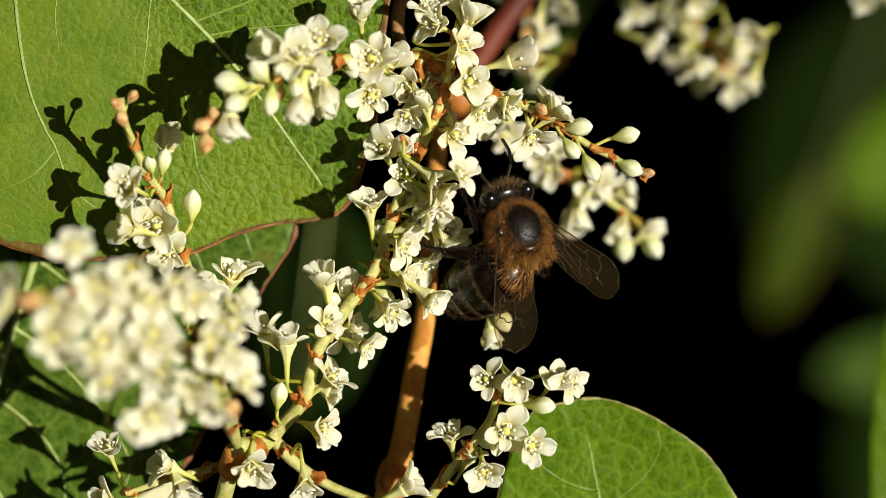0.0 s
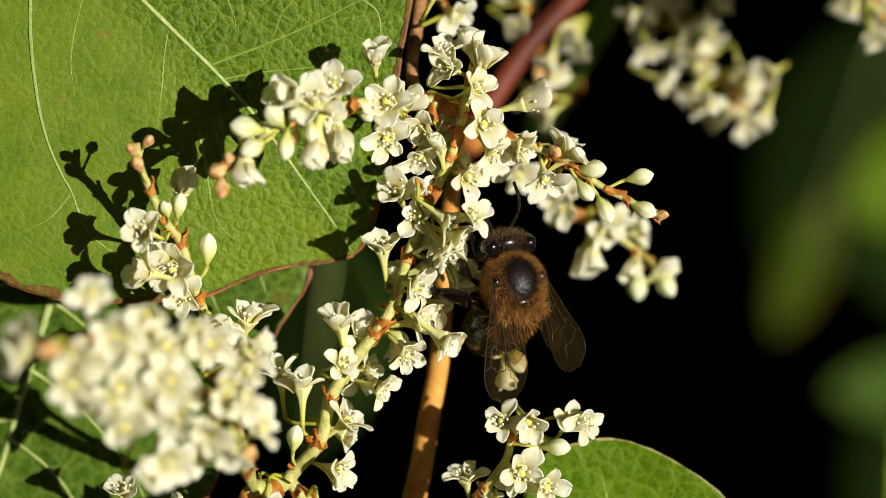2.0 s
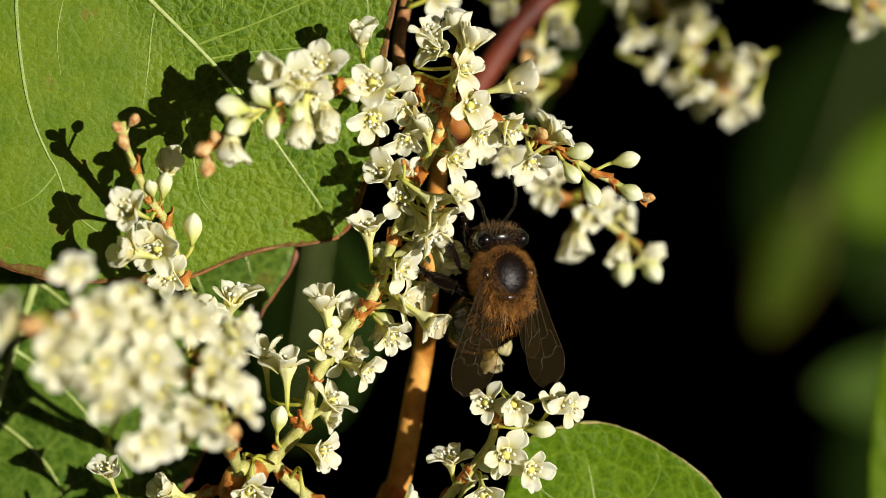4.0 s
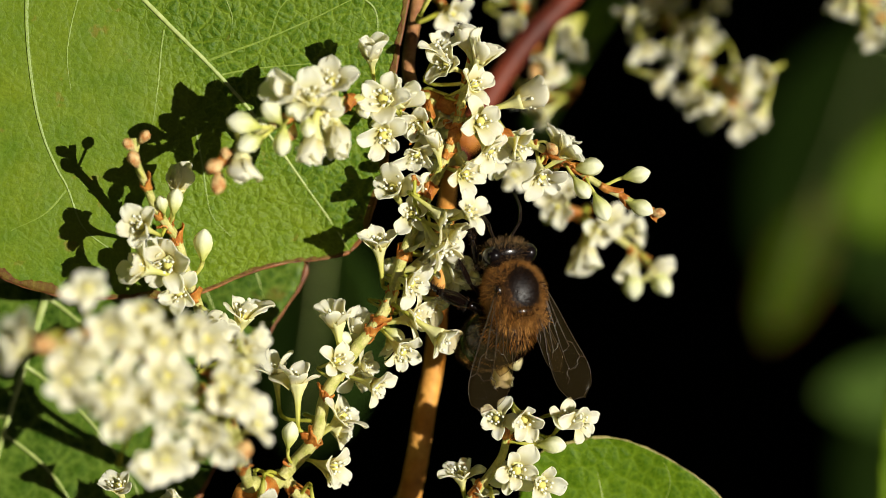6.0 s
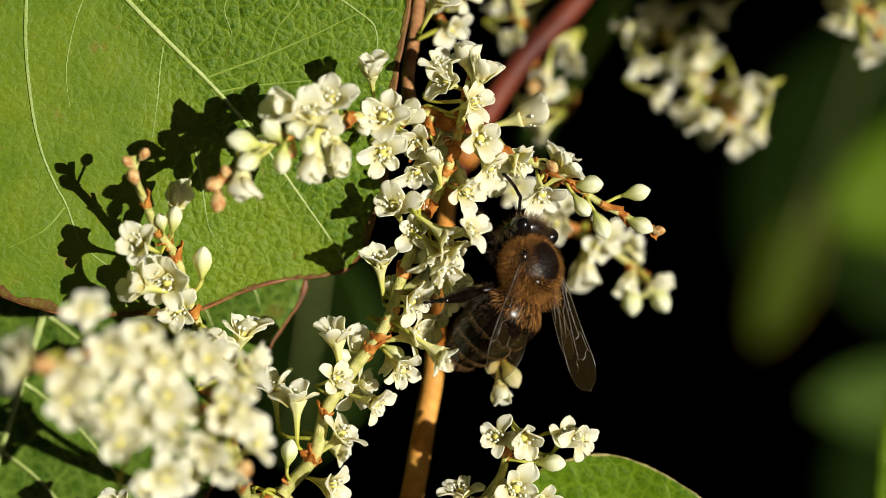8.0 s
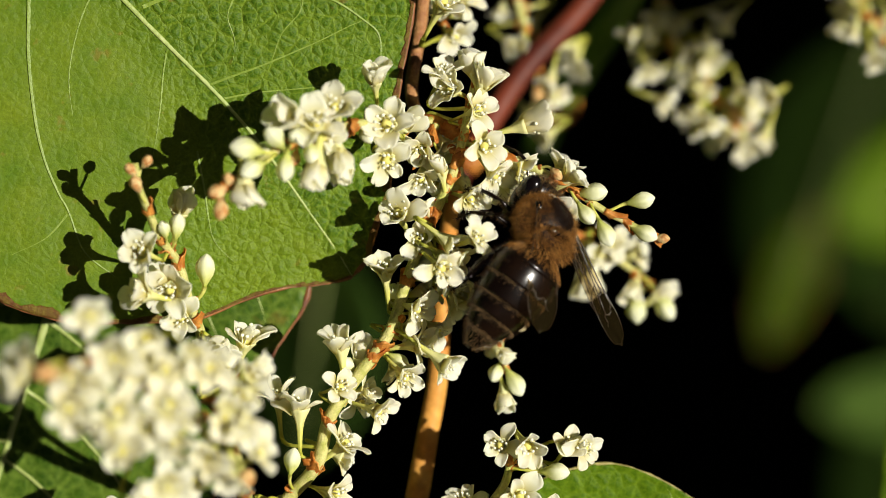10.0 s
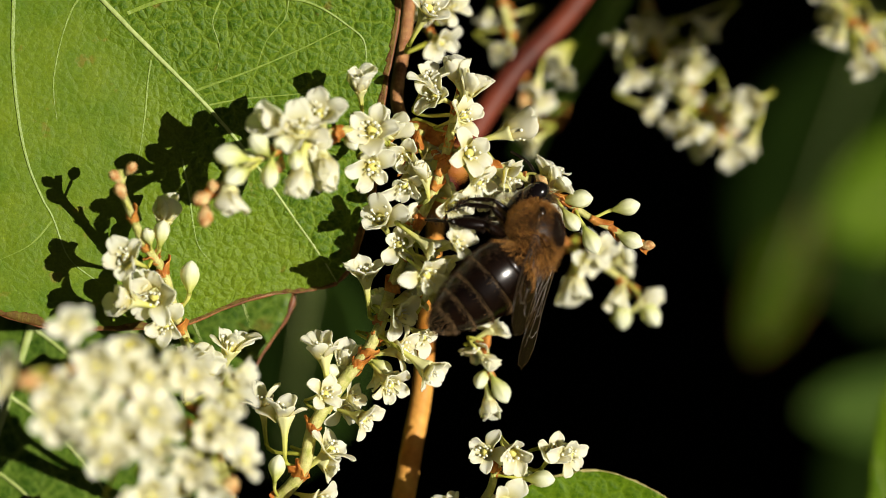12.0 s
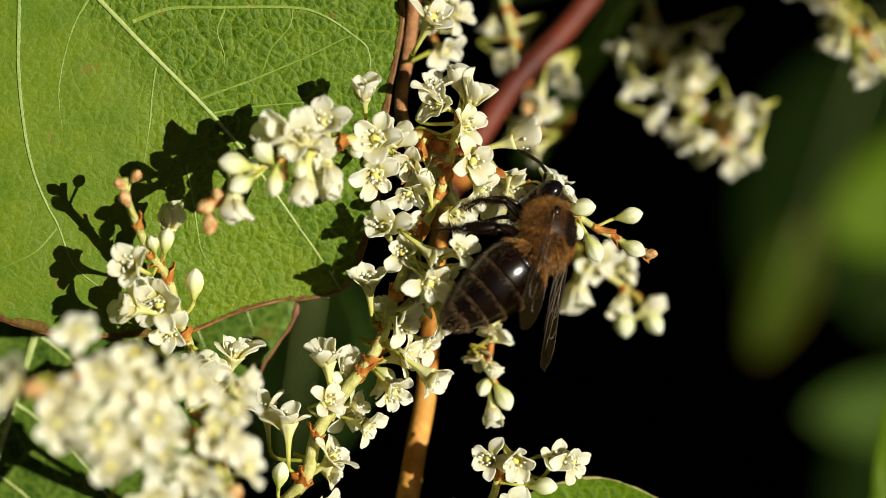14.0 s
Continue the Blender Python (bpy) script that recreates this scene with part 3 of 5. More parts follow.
raceme(
    'side sprays of cream funnel flowers on the upright raceme',
    [(-7.38, -9.99, -0.60), (-5.78, -7.38, -0.60), (-3.77, -4.17, -0.60), (-2.73, -0.96, -0.60), (-1.57, 1.65, -0.60), (-0.56, 4.05, -0.60), (0.64, 6.86, -0.60)], 0.25,
    opens=[
    (-5.81, -10.04, -1.50, -40, 35, 0.95),
    (-0.36, -4.79, -1.00, -30, 40, 1.00),
    (-0.77, 9.12, -1.50, 120, 57, 0.95),
],
    halves=[
    (1.37, -1.36, -0.80, -5, 15, 1.35),
    (1.29, -3.68, -0.60, -55, 10, 1.35),
    (1.86, -2.65, -1.80, -25, 5, 1.30),
    (0.37, -0.48, -0.50, 60, 20, 1.15),
    (-3.39, -8.03, -1.50, -70, 15, 1.05),
    (-0.97, -1.57, -1.50, 20, 10, 1.10),
    (1.45, 6.09, -1.50, 30, 15, 1.00),
    (1.21, 0.04, 2.50, -25, 15, 1.15),
    (-2.58, -4.80, -1.50, -10, 15, 0.90),
    (-0.16, -0.57, -2.00, 40, 20, 1.00),
    (-0.97, 5.49, -1.50, -120, 42, 0.95),
    (-5.19, -8.81, -1.00, 15, 20, 0.90),
],
    buds=[
    (-6.98, -7.18, -0.50, 110, 42, 0.90),
    (-1.56, 0.04, -0.50, 30, 20, 0.90),
],
    nodes=[(-5.78, -7.38, -0.60)],
    group='knotweed racemes')
raceme(
    'tip of the upright raceme with fresh white flowers',
    [(0.64, 6.84, 0.00), (1.12, 8.84, 0.00), (1.68, 11.64, 0.00), (2.08, 12.92, 0.00)], 0.3,
    opens=[
    (-0.04, 13.80, 0.50, 60, 40, 1.13),
    (-0.04, 12.36, 1.20, 160, 52, 1.08),
],
    halves=[
    (0.24, 7.88, -1.00, -60, 20, 1.06),
],
    cups=[
    (1.95, 14.24, 0.50, 95, 10, 1.12),
    (2.94, 13.32, 1.00, 65, 15, 1.12),
],
    group='knotweed racemes')
raceme(
    'arching knotweed raceme of white flowers and plump buds',
    [(-0.57, 10.15, -2.00), (-1.97, 10.02, -1.00), (-4.11, 9.92, 2.07), (-6.39, 9.58, 4.67), (-9.18, 8.68, 7.00), (-11.42, 7.68, 8.00), (-13.82, 5.92, 9.00), (-15.49, 4.66, 9.50)], 0.45,
    opens=[
    (-4.33, 9.88, 4.25, 140, 67, 1.35),
    (-4.09, 7.04, 3.07, -70, 65, 1.19),
    (-8.77, 9.91, 9.00, 80, 50, 1.30),
],
    halves=[
    (-7.73, 11.14, 7.68, 105, 47, 1.24),
    (-7.99, 8.26, 7.87, -40, 30, 1.18),
],
    cups=[
    (-5.05, 13.28, 3.73, 95, 45, 1.12),
    (-2.47, 10.26, 1.00, 40, 20, 1.18),
    (-10.86, 10.06, 9.00, 150, 42, 1.30),
    (-9.00, 5.81, 9.00, -100, 15, 1.42),
    (-7.36, 6.48, 7.41, -85, 25, 1.47),
    (-13.36, 4.49, 10.00, -80, 15, 1.24),
],
    buds=[
    (-11.51, 8.52, 9.50, 130, 42, 1.10),
    (-13.48, 7.76, 9.50, 170, 32, 1.25),
    (-10.79, 6.49, 9.00, -95, 15, 1.05),
    (-9.08, 7.44, 9.00, -80, 25, 0.90),
    (-5.55, 8.95, 4.08, -60, 30, 0.85),
    (-12.99, 6.38, 10.00, -150, 42, 1.10),
    (-12.38, 7.49, 8.00, 90, 30, 0.90),
    (-10.00, 8.56, 9.50, 170, 62, 0.90),
],
    tips=[
    (-9.18, 8.34, 7.00, -60, 20, 0.80),
    (-10.24, 7.07, 8.00, -100, 20, 0.80),
    (-15.33, 4.87, 10.00, -160, 42, 1.10),
    (-15.06, 3.62, 10.00, -95, 15, 1.10),
    (-14.54, 5.72, 9.50, 120, 42, 0.90),
],
    nodes=[(-1.97, 10.02, -1.00), (-6.39, 9.58, 4.67), (-9.18, 8.68, 7.00), (-10.08, 7.68, 8.00), (-14.58, 5.54, 9.00)],
    group='knotweed racemes')
raceme(
    'drooping spray of pink-flushed flowers at the fork',
    [(-0.76, 9.90, -1.00), (-1.36, 8.46, -0.50), (-1.96, 7.04, 0.00)], 0.3,
    halves=[
    (-1.83, 7.62, 0.50, -110, 47, 1.00),
    (-2.76, 8.12, 0.00, -140, 37, 0.85),
],
    buds=[
    (-0.36, 6.66, -0.50, -80, 10, 0.90),
],
    group='knotweed racemes')
raceme(
    'slender knotweed raceme with a red-brown tip',
    [(-16.78, -7.19, -0.63), (-17.30, -4.97, -0.25), (-18.02, -2.54, 1.33), (-18.69, 0.04, 1.81), (-19.74, 1.80, 3.67), (-20.42, 3.73, 5.25), (-20.94, 5.43, 6.73), (-21.11, 6.88, 6.87)], 0.42,
    opens=[
    (-21.00, 1.04, 6.23, 150, 62, 1.13),
    (-19.20, -1.91, 4.35, -130, 67, 1.19),
    (-18.54, -3.90, 2.79, -120, 62, 1.08),
],
    halves=[
    (-21.34, -1.82, 5.95, 165, 42, 1.24),
    (-19.98, -0.82, 3.30, 110, 42, 1.06),
],
    cups=[
    (-18.26, 4.27, 3.65, 75, 20, 1.12),
],
    buds=[
    (-18.55, 2.70, 3.87, 80, 20, 0.95),
    (-16.77, -0.28, 2.03, 85, 15, 1.15),
    (-19.42, 2.46, 4.51, 100, 30, 0.70),
],
    tips=[
    (-21.38, 6.47, 7.50, 130, 42, 0.80),
    (-20.37, 7.06, 6.31, 50, 30, 0.80),
    (-21.02, 5.52, 7.34, 110, 42, 0.95),
],
    nodes=[(-20.42, 3.73, 5.25), (-19.74, 1.68, 3.67), (-18.69, 0.16, 1.81), (-17.57, -3.76, -0.07)],
    group='knotweed racemes')
raceme(
    'white flowers at the foot of the slender raceme',
    [(-14.64, -10.42, -1.00), (-15.25, -8.41, -1.00), (-14.96, -6.76, 0.00)], 0.3,
    opens=[
    (-15.99, -6.80, 4.00, -60, 50, 1.19),
],
    halves=[
    (-13.80, -4.53, 1.00, 70, 25, 1.42),
    (-15.38, -6.29, 2.00, 100, 30, 1.30),
    (-16.67, -5.66, 3.00, 80, 30, 1.30),
],
    group='knotweed racemes')
raceme(
    'arching raceme of white flowers ending in pale buds',
    [(0.64, 8.69, -1.00), (2.64, 7.84, 0.00), (4.64, 7.32, 0.00), (7.04, 6.36, 0.00), (9.04, 5.16, 0.00), (11.04, 3.84, 0.00), (12.64, 3.00, 0.00), (14.24, 2.20, 0.00), (14.96, 1.88, 0.00)], 0.36,
    opens=[
    (6.98, 4.09, 1.50, -80, 45, 1.08),
    (4.87, 6.88, -1.00, -60, 40, 0.97),
],
    halves=[
    (8.66, 7.52, -2.00, 70, 15, 1.18),
    (9.21, 6.42, 0.50, 35, 15, 1.06),
    (6.01, 6.53, 0.80, -20, 20, 1.12),
    (4.06, 5.47, -1.00, -70, 20, 1.18),
],
    cups=[
    (6.44, 10.04, 0.00, 15, 12, 1.36),
],
    buds=[
    (10.33, 5.07, 0.50, 5, 20, 1.10),
    (9.78, 3.54, 1.00, -55, 20, 0.95),
    (11.14, 2.11, 1.00, -65, 15, 1.05),
    (13.76, 4.56, 0.00, 12, 10, 1.00),
    (13.98, 2.20, 0.30, -25, 15, 1.00),
],
    tips=[
    (15.25, 1.84, 0.30, 0, 15, 0.75),
    (7.72, 6.28, 1.00, -50, 30, 0.80),
],
    nodes=[(4.24, 7.64, 0.00), (7.64, 6.04, 0.00), (8.84, 4.92, 0.00), (11.52, 3.64, 0.00), (12.76, 2.96, 0.00), (14.64, 2.04, 0.00)],
    group='knotweed racemes')
raceme(
    'knotweed raceme of soft white flowers behind the arch',
    [(5.22, 6.52, -14.00), (7.20, 4.60, -15.00), (9.85, 2.22, -16.00), (12.47, 0.70, -16.00), (14.51, -0.61, -17.00), (16.70, -2.37, -17.00)], 0.4,
    opens=[
    (5.42, 4.74, -12.00, -70, 60, 1.15),
    (8.67, 2.29, -14.00, -110, 62, 1.20),
    (13.06, 1.87, -15.00, 40, 40, 1.20),
    (12.00, 0.47, -14.00, -40, 40, 1.10),
],
    halves=[
    (15.30, 0.92, -16.00, 15, 20, 1.15),
    (9.42, 3.97, -16.00, 60, 30, 1.10),
],
    cups=[
    (10.93, -1.60, -15.00, -92, 10, 1.35),
    (14.30, -2.35, -16.00, -110, 37, 1.10),
    (16.92, -2.22, -16.00, 30, 15, 1.10),
],
    buds=[
    (14.65, -3.53, -16.00, -90, 10, 1.20),
    (16.83, -3.36, -16.00, -60, 10, 1.20),
],
    nodes=[(9.85, 2.22, -16.00), (12.47, 0.70, -16.00), (15.82, -1.49, -17.00)],
    group='knotweed racemes')
raceme(
    'small knotweed raceme of open white stars',
    [(-1.38, -23.14, -3.00), (0.24, -20.59, -2.00), (2.25, -18.06, -1.00), (4.04, -15.56, 0.00), (4.56, -13.76, 0.00), (5.24, -13.16, 0.00)], 0.42,
    opens=[
    (3.62, -12.57, 1.00, 150, 67, 1.03),
    (5.79, -12.81, 1.50, -50, 65, 1.13),
    (8.67, -12.49, 1.00, 60, 55, 1.08),
    (9.94, -12.89, 1.00, -10, 50, 1.08),
    (5.30, -16.29, 2.00, -20, 70, 1.19),
    (7.10, -17.41, 1.50, -30, 60, 1.13),
    (3.60, -19.26, 2.00, -80, 65, 1.19),
    (1.12, -16.33, -0.50, 100, 35, 1.08),
    (4.55, -16.79, 0.50, 170, 62, 1.08),
],
    halves=[
    (2.86, -17.86, -1.00, 60, 20, 0.94),
],
    buds=[
    (7.72, -14.52, 1.00, 0, 20, 1.05),
    (6.64, -14.36, 0.00, -20, 30, 0.70),
],
    nodes=[(4.56, -13.88, 0.00), (2.25, -18.06, -1.00), (0.65, -20.18, -2.00)],
    group='knotweed racemes')
raceme(
    'small drooping raceme of cream buds below the bee',
    [(5.00, -1.20, -6.00), (4.47, -3.27, -6.00), (3.95, -5.72, -5.00), (4.48, -8.18, -5.00), (4.36, -9.42, -5.00)], 0.28,
    halves=[
    (4.98, -3.87, -5.00, 30, 10, 0.95),
    (3.21, -6.13, -5.00, -110, 42, 1.05),
    (4.03, -4.07, -5.00, -100, 20, 0.90),
],
    cups=[
    (4.27, -9.97, -4.50, -80, 15, 0.90),
    (4.14, -6.73, -4.50, -50, 15, 0.80),
],
    buds=[
    (4.96, -8.65, -4.50, -60, 15, 1.10),
    (3.62, -7.85, -5.00, -120, 32, 0.90),
],
    nodes=[(4.36, -7.57, -5.00), (4.03, -4.89, -5.00)],
    group='knotweed racemes')
raceme(
    'low spray of white flowers at the fork',
    [(-11.49, -17.03, -2.00), (-9.87, -18.77, -2.00), (-7.44, -20.39, -2.00), (-4.21, -21.60, -2.00)], 0.5,
    opens=[
    (-7.76, -16.76, 0.00, -30, 30, 0.86),
    (-12.67, -18.92, 4.00, -90, 50, 1.12),
],
    halves=[
    (-1.28, -19.96, 0.00, 30, 10, 1.32),
    (-12.35, -19.23, 3.00, -70, 40, 1.22),
    (-8.86, -20.53, 2.00, -80, 30, 1.14),
],
    nodes=[(-10.68, -17.96, -2.00), (-8.45, -19.78, -2.00)],
    group='knotweed racemes')
raceme(
    'low spray of pale green-backed flowers',
    [(-12.70, -17.76, -2.00), (-15.04, -18.87, -1.00), (-18.16, -19.56, 0.00), (-21.64, -20.64, 1.00)], 0.35,
    halves=[
    (-23.11, -16.98, 1.00, 105, 42, 1.09),
    (-19.14, -18.35, 2.00, 150, 37, 1.22),
    (-17.36, -20.53, 2.00, -60, 20, 1.14),
    (-23.63, -20.84, 1.00, 150, 32, 1.14),
],
    nodes=[(-14.24, -18.46, -1.00), (-15.45, -19.07, -1.00)],
    group='knotweed racemes')
raceme(
    'dense soft cluster of white knotweed flowers held out in front',
    [(-13.61, -17.36, 2.00), (-14.33, -13.39, 12.00), (-16.48, -9.40, 16.50), (-19.02, -7.08, 19.50), (-22.15, -5.91, 22.50), (-24.28, -6.45, 24.50), (-25.06, -6.36, 25.00)], 0.3,
    opens=[
    (-21.80, -3.13, 22.57, -27.3336, 59.4146, 1.02),
    (-19.30, -6.37, 21.50, -90.1637, 79.7605, 1.12),
    (-23.17, -7.24, 23.65, -104.395, 59.9173, 1.21),
    (-20.65, -5.74, 22.93, -119.115, 78, 1.14),
    (-22.98, -8.81, 23.81, -49.6327, 64.5353, 1.21),
    (-17.30, -6.35, 20.98, 6.15449, 49.4542, 1.23),
],
    halves=[
    (-18.79, -4.55, 21.19, -93.1122, 78.1014, 1.10),
    (-21.87, -7.83, 22.92, -64.4027, 44.3001, 1.13),
    (-20.13, -8.84, 22.95, 27.9208, 72.102, 1.24),
    (-25.92, -6.01, 27.00, 170, 42, 1.19),
    (-26.33, -6.75, 27.00, -160, 32, 1.19),
],
    tips=[
    (-24.05, -6.34, 27.00, 180, 42, 1.19),
],
    group='near racemes')
raceme(
    'dense soft cluster of white knotweed flowers with rusty bracts',
    [(-13.61, -17.36, 2.00), (-13.95, -13.02, 12.00), (-15.89, -9.49, 15.00), (-17.85, -7.91, 17.25), (-20.08, -6.73, 19.50)], 0.3,
    opens=[
    (-19.99, -11.41, 22.15, 33.9876, 74.7583, 1.13),
    (-15.55, -5.39, 20.88, -32.4995, 40.6727, 1.01),
    (-18.67, -14.50, 19.38, 6.1012, 47.5754, 1.03),
    (-18.57, -10.09, 22.18, -122.488, 78, 1.01),
    (-17.03, -8.35, 21.80, 36.7081, 52.7981, 1.24),
    (-17.19, -11.27, 20.70, -124.666, 57.8562, 1.09),
],
    halves=[
    (-16.30, -9.13, 19.21, 17.5224, 42.2607, 1.23),
    (-17.34, -14.01, 19.95, -41.5876, 60.4139, 1.14),
    (-21.24, -10.17, 24.00, -150, 52, 1.08),
],
    group='near racemes')
raceme(
    'dense soft cluster of white knotweed flowers over the fork',
    [(-13.61, -17.36, 2.00), (-13.52, -14.47, 8.00), (-13.95, -11.90, 12.00), (-14.93, -9.20, 13.50)], 0.3,
    opens=[
    (-14.75, -6.47, 20.30, -43.8054, 48.7155, 1.18),
    (-12.64, -10.13, 19.59, -41.4084, 55.1637, 0.99),
    (-16.04, -13.79, 17.25, -25.3143, 59.7699, 1.01),
    (-13.89, -9.60, 19.65, -70.0619, 63.8823, 1.18),
    (-11.66, -11.69, 17.31, 33.7619, 38.8117, 1.10),
    (-12.79, -8.58, 16.74, -76.846, 45.3035, 1.14),
],
    halves=[
    (-15.08, -12.03, 19.88, -125.423, 78, 1.18),
    (-13.73, -13.86, 18.99, -89.4218, 35.3067, 1.10),
    (-12.09, -6.62, 13.50, 30, 20, 1.30),
],
    tips=[
    (-12.84, -13.57, 16.50, 60, 20, 1.19),
],
    nodes=[(-13.03, -13.03, 16.50), (-13.14, -16.01, 8.00)],
    group='near racemes')
raceme(
    'hanging knotweed raceme of cream flowers, half in shade',
    [(16.33, 27.43, -32.00), (17.74, 22.71, -32.00), (18.84, 18.37, -31.00), (20.95, 15.08, -31.00), (23.19, 12.20, -30.00), (24.83, 9.63, -30.00)], 0.5,
    opens=[
    (14.99, 18.50, -29.81, -145.742, 14.4885, 0.95),
    (17.03, 19.58, -29.00, -98.6197, 38.4991, 0.90),
    (19.16, 19.87, -31.98, -68.9675, 39.8204, 0.98),
    (16.38, 16.85, -32.65, -143.071, 23.8332, 0.91),
    (20.07, 17.04, -29.16, -42.6133, 8.26138, 0.93),
    (16.81, 15.41, -29.16, -70.1288, 36.2816, 0.95),
    (19.27, 15.47, -33.22, -119.128, 35.7238, 0.93),
    (21.51, 17.97, -31.92, -101.633, 18.8897, 0.96),
    (22.56, 19.53, -28.48, -138.16, 0.209781, 1.10),
    (18.17, 13.05, -28.72, -21.8321, 19.5459, 1.11),
],
    halves=[
    (18.30, 19.20, -29.60, -150, 20, 0.95),
    (20.10, 14.80, -29.40, -110, 30, 1.03),
    (21.60, 16.20, -29.20, -70, 35, 0.99),
    (24.30, 13.60, -29.60, -80, 30, 0.99),
    (25.10, 11.40, -29.40, -60, 20, 0.99),
    (16.40, 18.60, -30.60, -160, 25, 0.95),
    (19.90, 11.82, -27.44, -128.907, 33.5485, 1.07),
    (20.52, 10.51, -29.02, -87.3379, 13.0069, 0.95),
    (21.95, 9.71, -31.64, -150.471, 26.4905, 0.94),
    (25.99, 13.49, -28.14, -153.689, 40.6624, 1.04),
    (25.21, 12.74, -27.46, -34.4806, 40.4854, 1.01),
    (22.81, 16.40, -32.92, -55.6582, 7.73197, 0.94),
    (24.47, 9.12, -29.02, -86.505, 18.6188, 1.10),
    (25.91, 9.60, -29.33, -112.211, 11.3614, 1.08),
    (25.31, 8.71, -30.14, -50.4745, 15.8329, 0.91),
    (21.30, 13.59, -29.79, -45.6465, 7.7086, 1.07),
    (21.75, 10.90, -27.47, -47.1529, 37.0574, 0.86),
    (23.57, 10.52, -29.23, -39.2424, 2.24693, 0.93),
],
    tips=[
    (23.77, 12.14, -29.00, -60, 20, 1.12),
],
    group='background racemes')
raceme(
    'hanging knotweed raceme of cream flowers with sunlit tips',
    [(25.65, 27.30, -31.00), (28.93, 24.95, -31.00), (32.69, 22.60, -31.00), (35.34, 19.21, -30.00), (37.68, 16.41, -30.00)], 0.5,
    opens=[
    (31.72, 23.69, -32.39, -86.1827, 19.0343, 0.98),
    (29.64, 24.75, -29.34, -159.747, 2.46751, 0.89),
    (33.52, 21.41, -33.25, -150.422, 43.8612, 1.08),
    (35.46, 20.24, -33.48, -89.7032, 14.2153, 0.94),
    (37.08, 19.86, -31.89, -69.4321, 26.3976, 0.95),
],
    halves=[
    (32.59, 18.91, -31.85, -113.971, 5.56898, 1.01),
    (33.26, 18.40, -28.70, -106.767, 3.59556, 0.90),
    (35.47, 17.17, -30.76, -75.3791, 35.218, 0.95),
    (35.26, 16.04, -28.19, -72.7903, 19.4217, 0.95),
    (36.28, 18.28, -30.02, -61.5967, 18.9231, 1.04),
    (31.63, 22.51, -30.23, -125.688, 24.1127, 1.04),
    (33.88, 20.40, -32.57, -100.516, 19.1635, 1.08),
    (28.43, 23.59, -27.38, -107.607, 40.4034, 1.07),
    (37.23, 17.46, -31.43, -95.0199, 5.54157, 1.07),
],
    group='background racemes')
raceme(
    'knotweed raceme of soft flowers behind the red stem',
    [(5.29, 22.86, -25.00), (6.21, 19.20, -25.00), (7.34, 15.56, -25.00), (8.03, 12.36, -25.00), (7.57, 10.08, -25.00)], 0.45,
    opens=[
    (5.49, 17.30, -24.03, -35.7719, 35.6611, 1.03),
    (6.62, 15.90, -23.60, -81.0618, 4.641, 1.01),
    (10.00, 16.94, -27.97, -139.907, 34.8437, 0.87),
    (8.12, 12.97, -27.45, -146.098, 39.6211, 0.90),
    (6.99, 12.07, -27.86, -42.185, 5.45776, 1.07),
    (8.90, 13.21, -23.96, -42.9345, 42.8585, 1.01),
],
    halves=[
    (5.24, 16.77, -23.21, -154.922, 34.5338, 0.99),
    (7.52, 9.79, -23.71, -145.056, 33.7034, 1.10),
    (10.21, 15.53, -27.63, -114.605, 25.379, 1.07),
    (6.49, 18.89, -26.55, -134.832, 11.2485, 1.01),
    (8.19, 14.08, -23.48, -104.878, 16.5362, 0.96),
    (4.40, 19.75, -25.90, -101.45, 3.74672, 0.99),
],
    tips=[
    (7.31, 13.44, -24.00, -90, 20, 1.03),
],
    group='background racemes')
raceme(
    'knotweed raceme of soft flowers beside the leaf',
    [(-1.01, 23.70, -10.00), (-0.80, 21.17, -10.00), (-0.38, 18.63, -10.00), (0.04, 16.94, -10.00)], 0.4,
    opens=[
    (0.88, 16.64, -9.00, -40, 40, 1.10),
    (1.72, 19.79, -9.00, 20, 40, 1.10),
    (-0.38, 19.37, -9.00, 150, 62, 1.10),
],
    halves=[
    (0.04, 19.04, 0.00, 60, 35, 1.35),
    (-1.61, 21.13, -6.00, -90, 20, 1.20),
    (0.67, 21.36, -8.00, 60, 20, 1.10),
],
    group='background racemes')
# ---- stems ----
cane('stem', 'thick orange-brown knotweed stem with a dark node', [(0.95, 10.40, -14.00), (0.43, 4.74, -12.00), (-0.04, 0.17, -10.00), (-0.38, -4.58, -9.00), (-0.67, -8.78, -9.00), (-1.34, -12.50, -8.00), (-2.26, -17.76, -8.00), (-3.51, -22.53, -8.00), (-6.05, -31.90, -9.00), (-9.56, -58.03, -12.00)], 0.58, CANE, -0.75, (0.745,))
cane('stem', 'smooth dark red knotweed stem', [(0.72, 6.34, -22.00), (3.51, 11.28, -22.00), (6.60, 15.86, -23.00), (10.49, 20.02, -24.00), (14.42, 25.14, -25.00)], 0.98, CANE_RED, 0.0, (0.12,))
cane('stem', 'slim brown stem along the leaf margin', [(-0.77, 9.60, -3.00), (-2.00, 10.67, -4.00), (-2.55, 12.79, -5.00), (-1.91, 17.50, -7.00), (-1.43, 23.58, -9.00)], 0.48, CANE_PINK, 0.0, (0.12,))
cane('stem', 'bright green soft stem', [(8.25, 9.79, -50.00), (10.42, 14.72, -47.00), (13.58, 19.38, -37.00), (16.56, 24.94, -35.00)], 1.4, CANE_GREEN, 0, (0.3,))
